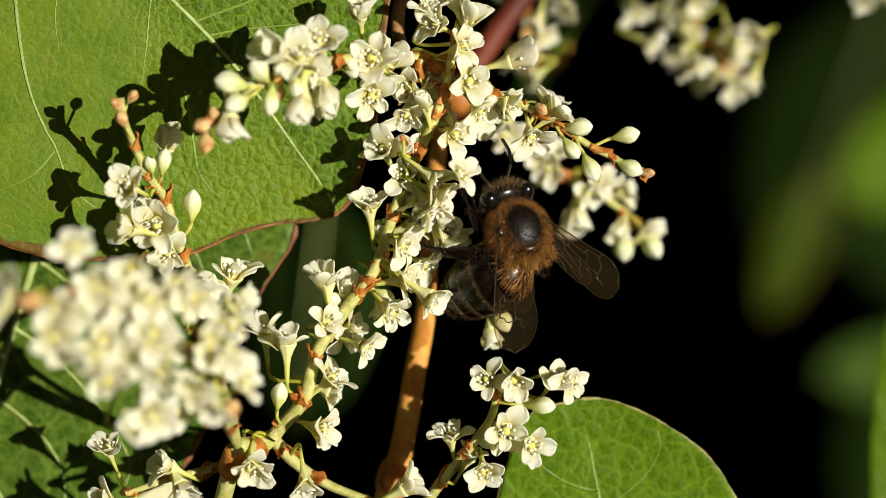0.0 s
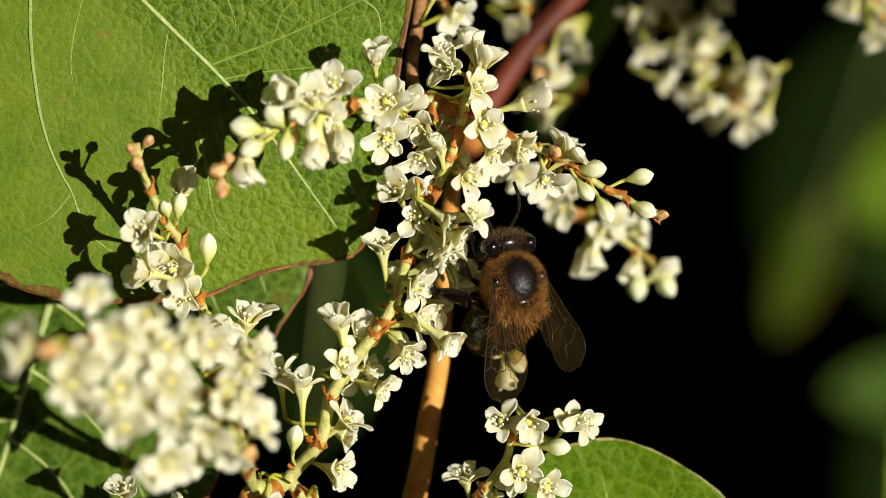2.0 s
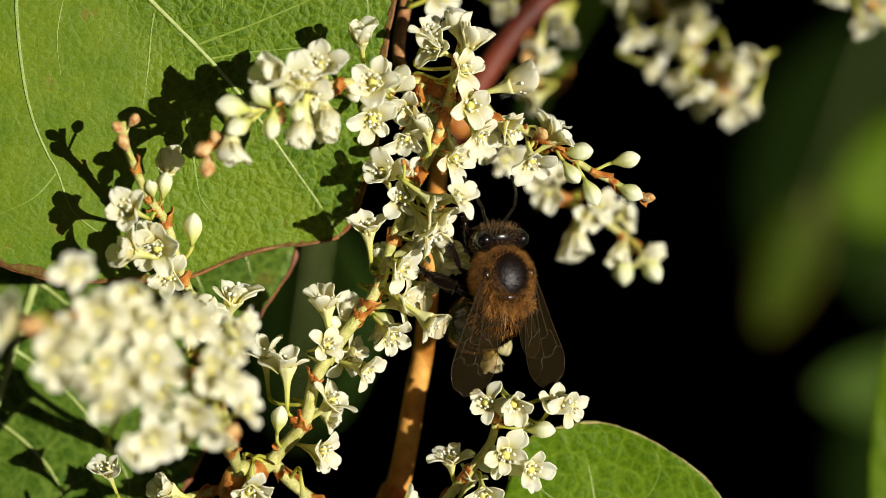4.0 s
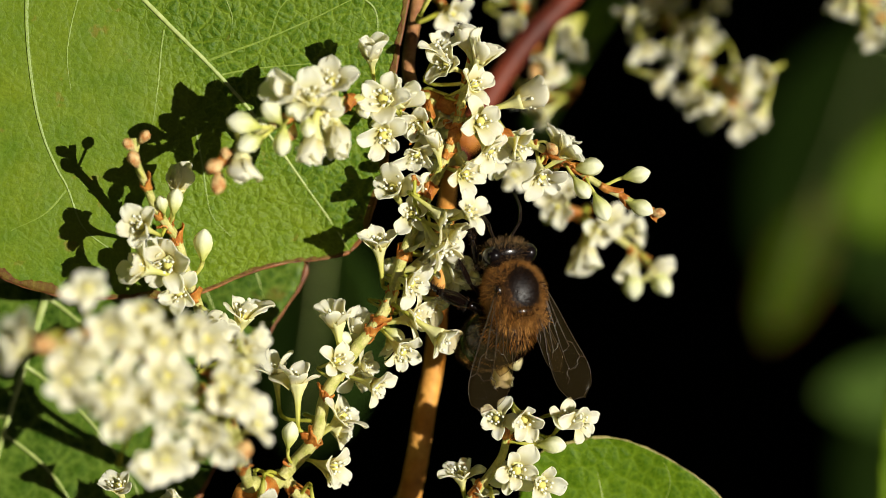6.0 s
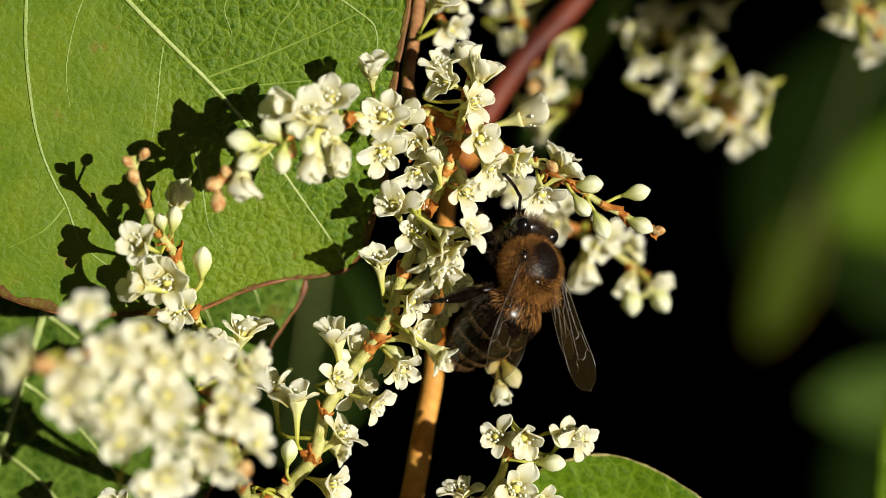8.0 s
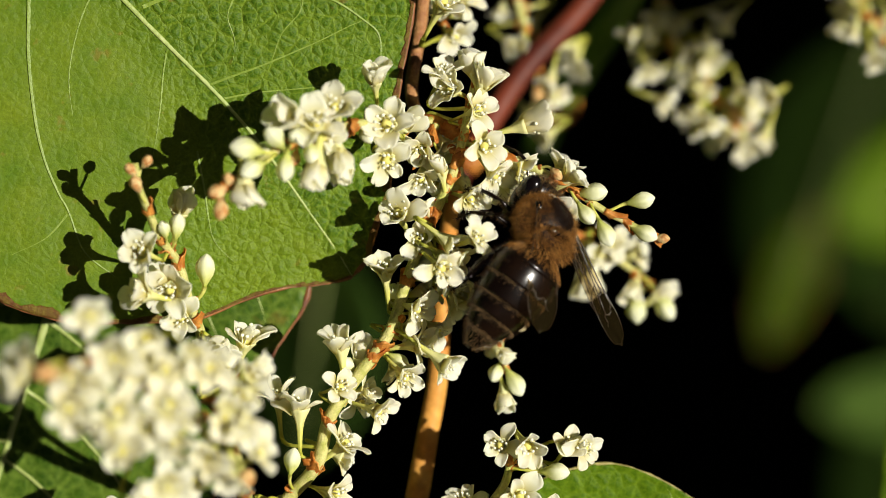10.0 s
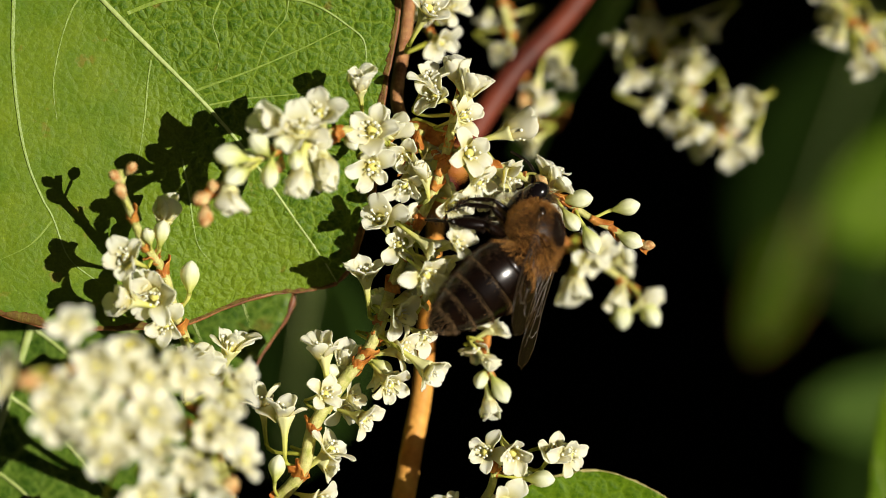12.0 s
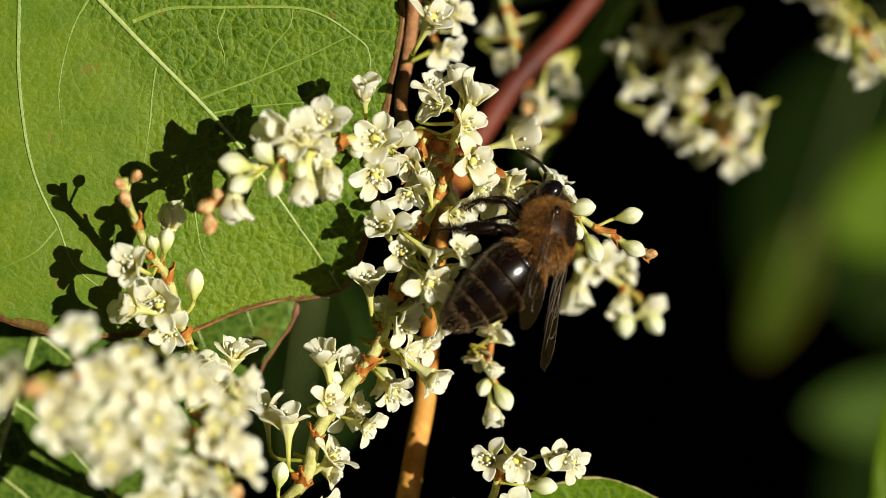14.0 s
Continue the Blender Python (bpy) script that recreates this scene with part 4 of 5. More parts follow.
cane('stem', 'stout green forked stem at the base of the sprays', [(-2.40, 10.01, -3.00), (-0.77, 9.91, -2.00), (0.65, 9.32, -1.50), (1.13, 8.41, -1.00)], 0.55, STALK, 0.0, (0.3, 0.55))
cane('stem', 'stout green stem with rusty nodes under the fork', [(-11.57, -16.95, -2.00), (-12.63, -17.66, -1.00), (-13.61, -17.36, 2.00), (-14.76, -20.76, 0.00), (-16.52, -26.95, -4.00)], 0.62, STALK, 0.0, (0.3, 0.62))
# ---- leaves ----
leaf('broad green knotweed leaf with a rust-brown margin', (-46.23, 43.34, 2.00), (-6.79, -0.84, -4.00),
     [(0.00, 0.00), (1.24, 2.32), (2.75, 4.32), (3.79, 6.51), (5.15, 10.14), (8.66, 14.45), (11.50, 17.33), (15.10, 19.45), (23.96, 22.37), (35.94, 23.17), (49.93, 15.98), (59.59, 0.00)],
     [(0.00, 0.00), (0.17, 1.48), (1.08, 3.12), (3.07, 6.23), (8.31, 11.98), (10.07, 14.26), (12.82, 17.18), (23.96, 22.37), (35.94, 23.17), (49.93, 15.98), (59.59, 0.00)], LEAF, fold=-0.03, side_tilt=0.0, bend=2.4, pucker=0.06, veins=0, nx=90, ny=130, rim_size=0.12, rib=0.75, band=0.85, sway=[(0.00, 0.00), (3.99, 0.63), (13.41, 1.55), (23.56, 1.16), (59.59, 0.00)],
     courses=[(0.15, (-21.51, 18.28), (-18.84, 19.21), (-14.93, 19.34), (-10.15, 19.36), (-8.07, 18.81), (-5.98, 17.46), (-4.90, 16.39), (-4.82, 14.45), (-5.35, 12.47)),
              (0.10, (-17.02, 12.79), (-15.23, 13.47), (-13.24, 14.20), (-10.85, 15.21), (-8.85, 16.10), (-7.26, 16.90), (-5.98, 17.46)),
              (0.08, (-15.84, 11.89), (-13.63, 12.29), (-10.24, 12.61), (-8.25, 12.78), (-6.44, 12.23)),
              (0.16, (-32.67, 27.92), (-30.29, 24.35), (-29.30, 21.20), (-29.36, 15.09), (-28.98, 10.62), (-28.37, 7.63), (-27.44, 5.24), (-26.72, 3.85), (-25.67, 1.06), (-23.55, -0.73)),
              (0.07, (-19.83, 15.13), (-20.10, 13.26), (-20.32, 11.06), (-20.79, 8.06), (-21.38, 5.74)),
              (0.07, (-24.16, 20.39), (-25.64, 17.62), (-26.60, 13.62), (-26.39, 10.43)),
              (0.07, (-26.72, 3.85), (-28.35, 2.04), (-30.74, 0.84)),
              (0.09, (-17.72, 8.12), (-17.23, 5.35), (-16.99, 3.48), (-16.54, 1.69), (-15.18, 0.18)),
              (0.06, (-10.20, 19.30), (-10.49, 18.02), (-11.78, 16.43), (-12.47, 14.55)),
              (0.06, (-14.95, 19.30), (-15.54, 17.62), (-15.05, 15.74), (-15.44, 13.56))])
leaf('dark green knotweed leaf half under the broad one', (-23.16, 15.93, -8.00), (-36.72, -27.68, -8.50),
     [(0.00, 0.00), (4.19, 8.38), (12.58, 12.58), (25.14, 18.01), (37.72, 13.83), (45.59, 0.00)],
     [(0.00, 0.00), (2.52, 5.03), (9.38, 11.48), (13.08, 14.96), (27.07, 16.68), (32.86, 17.72), (41.91, 12.58), (45.59, 0.00)], LEAF_LOW, fold=0.02, side_tilt=0.10, pucker=0.10, veins=7, band=0.12, vein_mat=MIDRIB)
leaf('rounded fresh green knotweed leaf', (16.64, -44.50, -9.00), (10.67, -14.36, -4.00),
     [(0.00, 0.00), (0.21, 1.24), (0.95, 2.90), (3.23, 5.85), (6.01, 8.25), (9.12, 9.54), (16.58, 11.61), (20.73, 11.19), (29.89, 0.00)],
     [(0.00, 0.00), (0.12, 3.19), (1.66, 4.98), (6.01, 7.26), (12.44, 9.95), (20.73, 11.19), (29.89, 0.00)], LEAF_FRESH, fold=-0.03, pucker=0.08, veins=5, rib=0.5, rim_size=0.08, edge=RIM_PALE)
EGG = lambda ln, w: [(0.0, 0.0), (ln * 0.05, w * 0.28), (ln * 0.2, w * 0.72), (ln * 0.45, w), (ln * 0.72, w * 0.9), (ln, 0.0)]
leaf('pale dry leaf underneath the low spray', (-22.02, -34.27, -20.00), (-24.52, -18.37, -19.00), EGG(16.0, 5.5), EGG(16.0, 6.5), LEAF_PALE, rim=False, veins=4)
# added leaf out of view, blocks the sun from the hanging raceme
leaf('unseen knotweed leaf added to shade the hanging raceme', (71.00, 47.00, 38.00), (71.00, 18.50, 36.00), EGG(28.6, 9.5), EGG(28.6, 9.5), LEAF_FRESH, veins=5, nx=24, ny=30)
leaf('pale green leaf edge rising beside the thicket', (41.00, -42.00, -32.00), (39.60, -6.00, -33.00),
     EGG(36.1, 3.3), EGG(36.1, 4.0), LEAF_FRESH, veins=4, nx=24, ny=40, rim=False, bend=1.0)
for words, base, tip, wide, mat, side in (
        ('oval green leaf lit by the sun, far behind', (124.0, -33.0, -388.0), (87.0, -35.5, -404.0), 8.6, LEAF_MID, 0.0),
        ('broad pale green leaf in the sun, far behind', (134.0, 24.0, -424.0), (95.0, 7.0, -430.0), 14.0, LEAF_FRESH, 0.0),
        ('yellow-green leaf with a rusty edge, far behind', (86.0, 10.0, -398.0), (75.0, -22.0, -404.0), 5.6, LEAF_FRESH, 0.7),
        ('leaf with shade in its green, deep in the thicket', (118.0, 64.0, -480.0), (88.0, -14.0, -470.0), 20.0, LEAF_SHADED, 1.18),
        ('large leaf with half shade in its green', (146.0, 52.0, -500.0), (118.0, -20.0, -490.0), 26.0, LEAF_SHADED, 1.12),
        ('leaf with shade in its green, far behind the sprays', (-14.7, 3.7, -150.0), (-19.2, -28.0, -152.0), 8.5, LEAF_SHADED, 1.12),
        ('leaf with shade in its green, low in the thicket', (150.0, -30.0, -500.0), (112.0, -84.0, -500.0), 20.0, LEAF_SHADED, 1.25)):
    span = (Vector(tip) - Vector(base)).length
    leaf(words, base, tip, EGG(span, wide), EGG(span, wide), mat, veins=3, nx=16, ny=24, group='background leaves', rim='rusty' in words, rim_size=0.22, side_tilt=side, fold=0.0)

# ---- the honeybee; its own axes: x to its right, y forward, z out of its back ----
def hairs(bm, rnd, count, where, length, spread=0.5, lean=(0, -0.3, 0), width=0.013):
    """Short tapering hairs; where(rnd) gives a foot and the way out of the body."""
    for _ in range(count):
        got = where(rnd)
        if not got:
            continue
        foot, n = got
        way = (n + Vector((rnd.uniform(-1, 1), rnd.uniform(-1, 1), rnd.uniform(-1, 1))) * spread + Vector(lean)).normalized()
        ln = length * rnd.uniform(0.6, 1.2)
        side = way.cross(Vector((rnd.uniform(-1, 1), rnd.uniform(-1, 1), rnd.uniform(-1, 1)))).normalized() * width
        bend = foot + way * (ln * 0.55) + n * (ln * 0.05)
        a, b, c, d, e = (bm.verts.new(p * MM) for p in (foot - side, foot + side, bend + side * 0.7, bend - side * 0.7, foot + way * ln + Vector(lean) * (ln * 0.25)))
        bm.faces.new((a, b, c, d)), bm.faces.new((d, c, e))


def on_blob(centre, radii, keep):
    def where(rnd):
        for _ in range(20):
            v = Vector((rnd.gauss(0, 1), rnd.gauss(0, 1), rnd.gauss(0, 1))).normalized()
            if keep(v):
                return Vector([c + v[k] * radii[k] for k, c in enumerate(centre)]), Vector([v[k] / radii[k] for k in range(3)]).normalized()
        return None
    return where


ABDOMEN = [(0.0, 0.55), (0.5, 1.25), (1.2, 1.85), (2.2, 2.12), (3.4, 2.12), (4.6, 1.92), (5.8, 1.55), (6.8, 1.05), (7.6, 0.5), (8.1, 0.06)]


def segment(parent, a, b):
    """One overlapping plate of the abdomen, from a to b millimetres behind the waist."""
    prof, steps = [], 8
    for i in range(steps + 1):
        s = i / steps
        y = a + (b - a) * s
        prof.append((along(ABDOMEN, y) + 0.05 * s, y))
    prof.append((along(ABDOMEN, b) - 0.06, b + 0.02))
    bm = bmesh.new()
    rings = []
    for r, y in prof:
        rings.append([bm.verts.new((math.cos(k) * r * MM, -y * MM, (math.sin(k) * r * 0.86 - 0.10 * (y / 4) ** 2) * MM)) for k in (2 * math.pi * j / 28 for j in range(28))])
    for p, q in zip(rings, rings[1:]):
        for j in range(28):
            bm.faces.new((p[j], p[(j + 1) % 28], q[(j + 1) % 28], q[j]))
    bm.faces.new(rings[0][::-1]), bm.faces.new(rings[-1])
    return part("segment", bm, CHITIN_BROWN, parent)


def wing(parent, sign):
    """Fore and hind wing hooked together; y runs to the tip, z out of the back. sign: where the leading edge lies."""
    ob = new("wing")
    ob.parent = parent
    tagged(ob, "clear smoky-brown veined wing")
    shapes = (("forewing", 8.2, lambda s: 0.25 + 0.45 * s, lambda s: -0.25 - 2.25 * math.sin(min(1, s * 1.25) * math.pi * 0.52) ** 1.3, 0.0, 0.0),
              ("hindwing", 5.6, lambda s: -0.3 - 0.25 * s, lambda s: -0.6 - 1.4 * math.sin(math.pi * min(1, s * 1.1) * 0.55), -0.9, -0.12))
    for name, ln, lead, trail, dx, dz in shapes:
        rows = []
        for i in range(19):
            s = i / 18
            rnd_tip = math.sqrt(max(0.0, 1 - max(0, (s - 0.70) / 0.30) ** 2))
            a, b = lead(s), trail(s)
            mid = (a + b) / 2
            a, b = mid + (a - mid) * rnd_tip, mid + (b - mid) * rnd_tip
            rows.append([Vector((sign * (a + (b - a) * j / 8 + dx * 0.4), s * ln, dz + 0.10 * math.sin(j * 1.6) * (1 - s) + 0.05 * math.sin(s * 9 + j))) * MM for j in range(9)])
        if sign > 0:
            rows = [r[::-1] for r in rows]
        part(name, sheet(rows, 0.02 * MM), FILM, ob)
        if sign > 0:
            rows = [r[::-1] for r in rows]
        bm = bmesh.new()
        grid = lambda s, q: rows[min(18, int(s * 18))][min(8, int(q * 8))].lerp(rows[min(18, int(s * 18) + 1)][min(8, int(q * 8))], s * 18 % 1)
        ways = [[(0, 0), (0.3, 0), (0.6, 0), (0.92, 0)], [(0, 0.25), (0.3, 0.25), (0.5, 0.25), (0.68, 0.125), (0.86, 0.0)], [(0, 0.4), (0.25, 0.5), (0.5, 0.55), (0.72, 0.6)], [(0.05, 0.6), (0.3, 0.75), (0.55, 0.9)],
                [(0.5, 0.25), (0.56, 0.4), (0.55, 0.55)], [(0.66, 0.15), (0.74, 0.4), (0.7, 0.62), (0.8, 0.75)], [(0.3, 0.25), (0.34, 0.52)], [(0.45, 0.55), (0.5, 0.8)]]
        edge = [(0.05, 1), (0.3, 1), (0.5, 1), (0.7, 1), (0.85, 1), (0.95, 1), (1, 0.5), (0.95, 0), (0.9, 0)]
        for w in (ways if name == "forewing" else ways[:4]) + [edge]:
            line = []
            for (s0, q0), (s1, q1) in zip(w, w[1:]):
                line += [grid(s0 + (s1 - s0) * k / 4, q0 + (q1 - q0) * k / 4) for k in range(4)]
            line.append(grid(*w[-1]))
            tube(bm, line, lambda s, thin=0.4 if w is edge else 1.0: (0.055 - 0.03 * s) * thin * MM, 5)
        part("venation", bm, NERVE, ob, "fine brown wing veins")
    return ob


def leg(parent, points, widths):
    """Thigh, shin and foot through four points in the bee's space; returns the leg, hung at its root."""
    root = Vector(points[0])
    ob = new("leg")
    ob.parent, ob.location = parent, root * MM
    tagged(ob, "dark jointed hairy leg")
    p = [Vector(q) - root for q in points]
    rnd = random.Random(len(parent.children))
    for name, a, b, w in zip(("femur", "tibia", "tarsus"), p, p[1:], widths):
        line = [(a.lerp(b, k / 8)) * MM for k in range(9)]
        shape = (lambda s, w=w: w * (0.45 + 0.9 * math.sin(math.pi * (0.15 + 0.7 * s)) ** 1.5) * MM) if name != "tarsus" else (lambda s, w=w: w * (1.0 - 0.55 * s) * (1 + 0.25 * math.cos(s * 30)) * MM)
        bm = tube(bmesh.new(), line, shape, 9, 0.75)
        part(name, bm, CHITIN_BROWN, ob)
    hb = bmesh.new()

    def where(r):
        k = r.randrange(3)
        a, b = p[k], p[k + 1]
        q = a.lerp(b, r.random())
        n = (b - a).normalized().cross(Vector((r.uniform(-1, 1), r.uniform(-1, 1), r.uniform(-1, 1)))).normalized()
        return q + n * widths[k] * 0.8, n
    hairs(hb, rnd, 420, where, 0.34, 0.4, (0, 0, 0), 0.014)
    tagged(part("leg_hair", hb, FUR_DARK, ob, "", False), kind="stuff")
    return ob


def honeybee():
    bee = tagged(new("honeybee"), "dark honeybee with tawny fur clinging to the white flowers", "bee")
    rnd = random.Random(11)
    t_r = (1.95, 2.1, 1.8)
    thorax = part("thorax", blob(bmesh.new(), (0, 0, 0), [r * MM for r in t_r], 18, 24), CHITIN_DULL, bee, "dark shiny thorax under tawny fur")
    part("scutellum", blob(bmesh.new(), (0, -1.45 * MM, 1.05 * MM), (1.1 * MM, 0.42 * MM, 0.42 * MM), 8, 14), CHITIN_BROWN, thorax)
    for sgn in (-1, 1):
        part("tegula", blob(bmesh.new(), (sgn * 1.62 * MM, 0.15 * MM, 1.05 * MM), (0.32 * MM, 0.42 * MM, 0.28 * MM), 7, 10), CHITIN, thorax)
    bare = lambda v: v.z > 0.4 and (v.x / 0.55) ** 2 + ((v.y - 0.04) / 0.66) ** 2 < 0.82 + 0.4 * rnd.random() ** 2
    bm = bmesh.new()
    hairs(bm, rnd, 17000, on_blob((0, 0, 0), t_r, lambda v: not bare(v) and v.z > -0.7), 0.50, 0.55, (0, -0.35, 0), 0.006)
    hairs(bm, rnd, 1400, on_blob((0, -1.9, 0.2), (1.7, 0.6, 1.35), lambda v: v.z > -0.3), 0.55, 0.6, (0, -0.4, 0), 0.009)
    tagged(part("fur", bm, FUR, thorax, "tawny fur", False), kind="stuff")
    bm = bmesh.new()
    hairs(bm, rnd, 4200, on_blob((0, 0, 0), t_r, lambda v: bare(v) and rnd.random() < 0.25 + (v.x / 0.55) ** 2 + ((v.y - 0.04) / 0.66) ** 2), 0.24, 0.6, (0, -0.2, 0), 0.007)
    tagged(part("down", bm, FUR_DARK, thorax, "sparse brown down", False), kind="stuff")

    head = new("head")
    head.parent, head.location = bee, (0, 1.68 * MM, 0.1 * MM)
    head.scale = (1.03, 1.0, 1.03)
    face = lambda v: Vector((v.x * (1 - 0.22 * max(0, -v.z)), v.y, v.z))
    part("face", blob(bmesh.new(), (0, 0.95 * MM, -0.45 * MM), (1.72 * MM, 0.95 * MM, 1.75 * MM), 14, 20, face), CHITIN, head)
    for sgn in (-1, 1):
        e = part("eye", blob(bmesh.new(), (0, 0, 0), (0.74 * MM, 0.80 * MM, 1.26 * MM), 16, 22), EYE, head, "glossy black compound eye")
        e.matrix_local = pose(sgn * 1.06 * MM, 0.80 * MM, 0.10 * MM, 0, sgn * 20, sgn * -12)
        bm = bmesh.new()
        pts = [(sgn * 0.35, 1.75, -0.2), (sgn * 0.9, 2.5, 0.5), (sgn * 1.15, 2.9, 0.9)]
        tube(bm, [q * MM for q in curve(pts, 6)], 0.11 * MM, 7)
        pts = [(sgn * 1.15, 2.9, 0.9), (sgn * 1.5, 3.9, 0.75), (sgn * 1.75, 5.3, 0.1)]
        tube(bm, [q * MM for q in curve(pts, 10)], lambda s: (0.115 + 0.012 * math.cos(60 * s)) * MM, 7)
        part("antenna", bm, CHITIN, head, "thin black elbowed antenna")
        bm = bmesh.new()
        tube(bm, [Vector(q) * MM for q in ((sgn * 0.6, 1.3, -1.7), (sgn * 0.4, 1.7, -2.3), (0.0, 1.8, -2.6))], lambda s: (0.26 - 0.16 * s) * MM, 8)
        part("mandible", bm, CHITIN_BROWN, head)
    bm = tube(bmesh.new(), [Vector(q) * MM for q in ((0, 1.2, -1.9), (0, 1.9, -2.9), (0, 2.2, -3.8))], lambda s: (0.22 - 0.15 * s) * MM, 8)
    part("proboscis", bm, CHITIN_BROWN, head, "brown proboscis reaching into a flower")
    bm = bmesh.new()
    hairs(bm, rnd, 2200, on_blob((0, 0.95, -0.45), (1.72, 0.95, 1.75), lambda v: abs(v.x) < 0.7 or v.y < -0.1), 0.5, 0.6, (0, 0.1, 0.2), 0.010)
    tagged(part("head_hair", bm, FUR_PALE, head, "short brown hair", False), kind="stuff")

    abdomen = new("abdomen")
    abdomen.parent, abdomen.location = bee, (0, -1.75 * MM, -0.25 * MM)
    abdomen.scale = (1.1, 1.0, 1.1)
    tagged(abdomen, "dark brown banded abdomen")
    cuts = (0.0, 1.55, 3.05, 4.4, 5.6, 6.7, 8.1)
    for a, b in zip(cuts, cuts[1:]):
        segment(abdomen, a, b + (0.12 if b < 8 else 0))

    def band(r, a, b, low=-0.8):
        y, k = r.uniform(a, b), r.uniform(0, 2 * math.pi)
        rad = along(ABDOMEN, y) + 0.03
        n = Vector((math.cos(k), 0, math.sin(k)))
        return Vector((n.x * rad, -y, n.z * rad * 0.86 - 0.10 * (y / 4) ** 2)), n
    bm = bmesh.new()
    for a in cuts[2:-1]:
        hairs(bm, rnd, 1000, lambda r, a=a: band(r, a + 0.05, a + 0.08 + 0.42 * r.random() ** 2), 0.20, 0.25, (0, -1.6, 0), 0.008)
    hairs(bm, rnd, 500, lambda r: band(r, 6.6, 7.9), 0.26, 0.3, (0, -1.0, 0), 0.016)
    tagged(part("hair_band", bm, FUR_PALE, abdomen, "pale hair bands between the plates", False), kind="stuff")
    bm = bmesh.new()
    hairs(bm, rnd, 1500, lambda r: band(r, 0.1, 1.2), 0.45, 0.4, (0, -0.8, 0), 0.012)
    tagged(part("fur", bm, FUR, abdomen, "tawny fur at the waist", False), kind="stuff")
    bm = bmesh.new()
    hairs(bm, rnd, 6500, lambda r: (lambda got: got if got[1].z < 0.1 + 0.3 * r.random() or -got[0].y < 2.6 * r.random() else None)(band(r, 0.8, 7.8)), 0.30, 0.35, (0, -1.2, 0), 0.008)
    tagged(part("down", bm, FUR_FLANK, abdomen, "short brown down", False), kind="stuff")

    wings = []
    for sgn in (1, -1):
        w = wing(bee, sgn)
        w.location = (-sgn * 1.62 * MM, -0.05 * MM, 1.05 * MM)
        wings.append(w)
    legs = []
    for sgn in (-1, 1):
        out, drop = (1.0, 0.0) if sgn < 0 else (0.42, -1.6)
        x = sgn * out
        legs.append(leg(bee, [(sgn * 0.9, 1.2, -1.4), (x * 2.3, 2.0, -0.9 + drop), (x * 2.8, 3.5, -1.3 + drop), (x * 2.9, 4.7, -2.2 + drop)], (0.17, 0.15, 0.08)))
        legs.append(leg(bee, [(sgn * 1.0, 0.1, -1.5), (x * 2.7, 0.4, -0.7 + drop), (x * 3.5, 2.0, -1.2 + drop), (x * 3.6, 3.4, -2.2 + drop)], (0.19, 0.17, 0.09)))
        legs.append(leg(bee, [(sgn * 1.0, -1.0, -1.5), (x * 2.5, -1.6, -0.5 + drop), (x * 4.6, -2.2, -1.0 + drop), (x * 6.2, -2.2, -2.2 + drop)], (0.27, 0.36, 0.23)))
    bee.scale = (1.06, 1.06, 1.06)
    return bee, head, abdomen, wings, legs


bee, bee_head, bee_abdomen, bee_wings, bee_legs = honeybee()
# from root to foot of the fore, middle and hind leg on its left, at rest
FEET = [(-2.0, 3.5, -0.8), (-2.6, 3.3, -0.7), (-5.2, -1.2, -0.7)]

# ---- the ground and the thickets added round the plant ----
def ground():
    bm = bmesh.new()
    n = 60
    grid = []
    for i in range(n + 1):
        row = []
        for j in range(n + 1):
            x, y = ((2 * k / n - 1) for k in (j, i))
            x, y = math.copysign(abs(x) ** 4, x) * 400, math.copysign(abs(y) ** 4, y) * 400
            row.append(bm.verts.new((x, y, noise.noise(Vector((x * 1.5, y * 1.5, 0))) * 0.06)))
        grid.append(row)
    for i in range(n):
        for j in range(n):
            bm.faces.new((grid[i][j], grid[i][j + 1], grid[i + 1][j + 1], grid[i + 1][j]))
    return tagged(part("ground", bm, SOIL, None), "soil with the thicket's shade put into its colour", "ground", "", "structure")


ground()


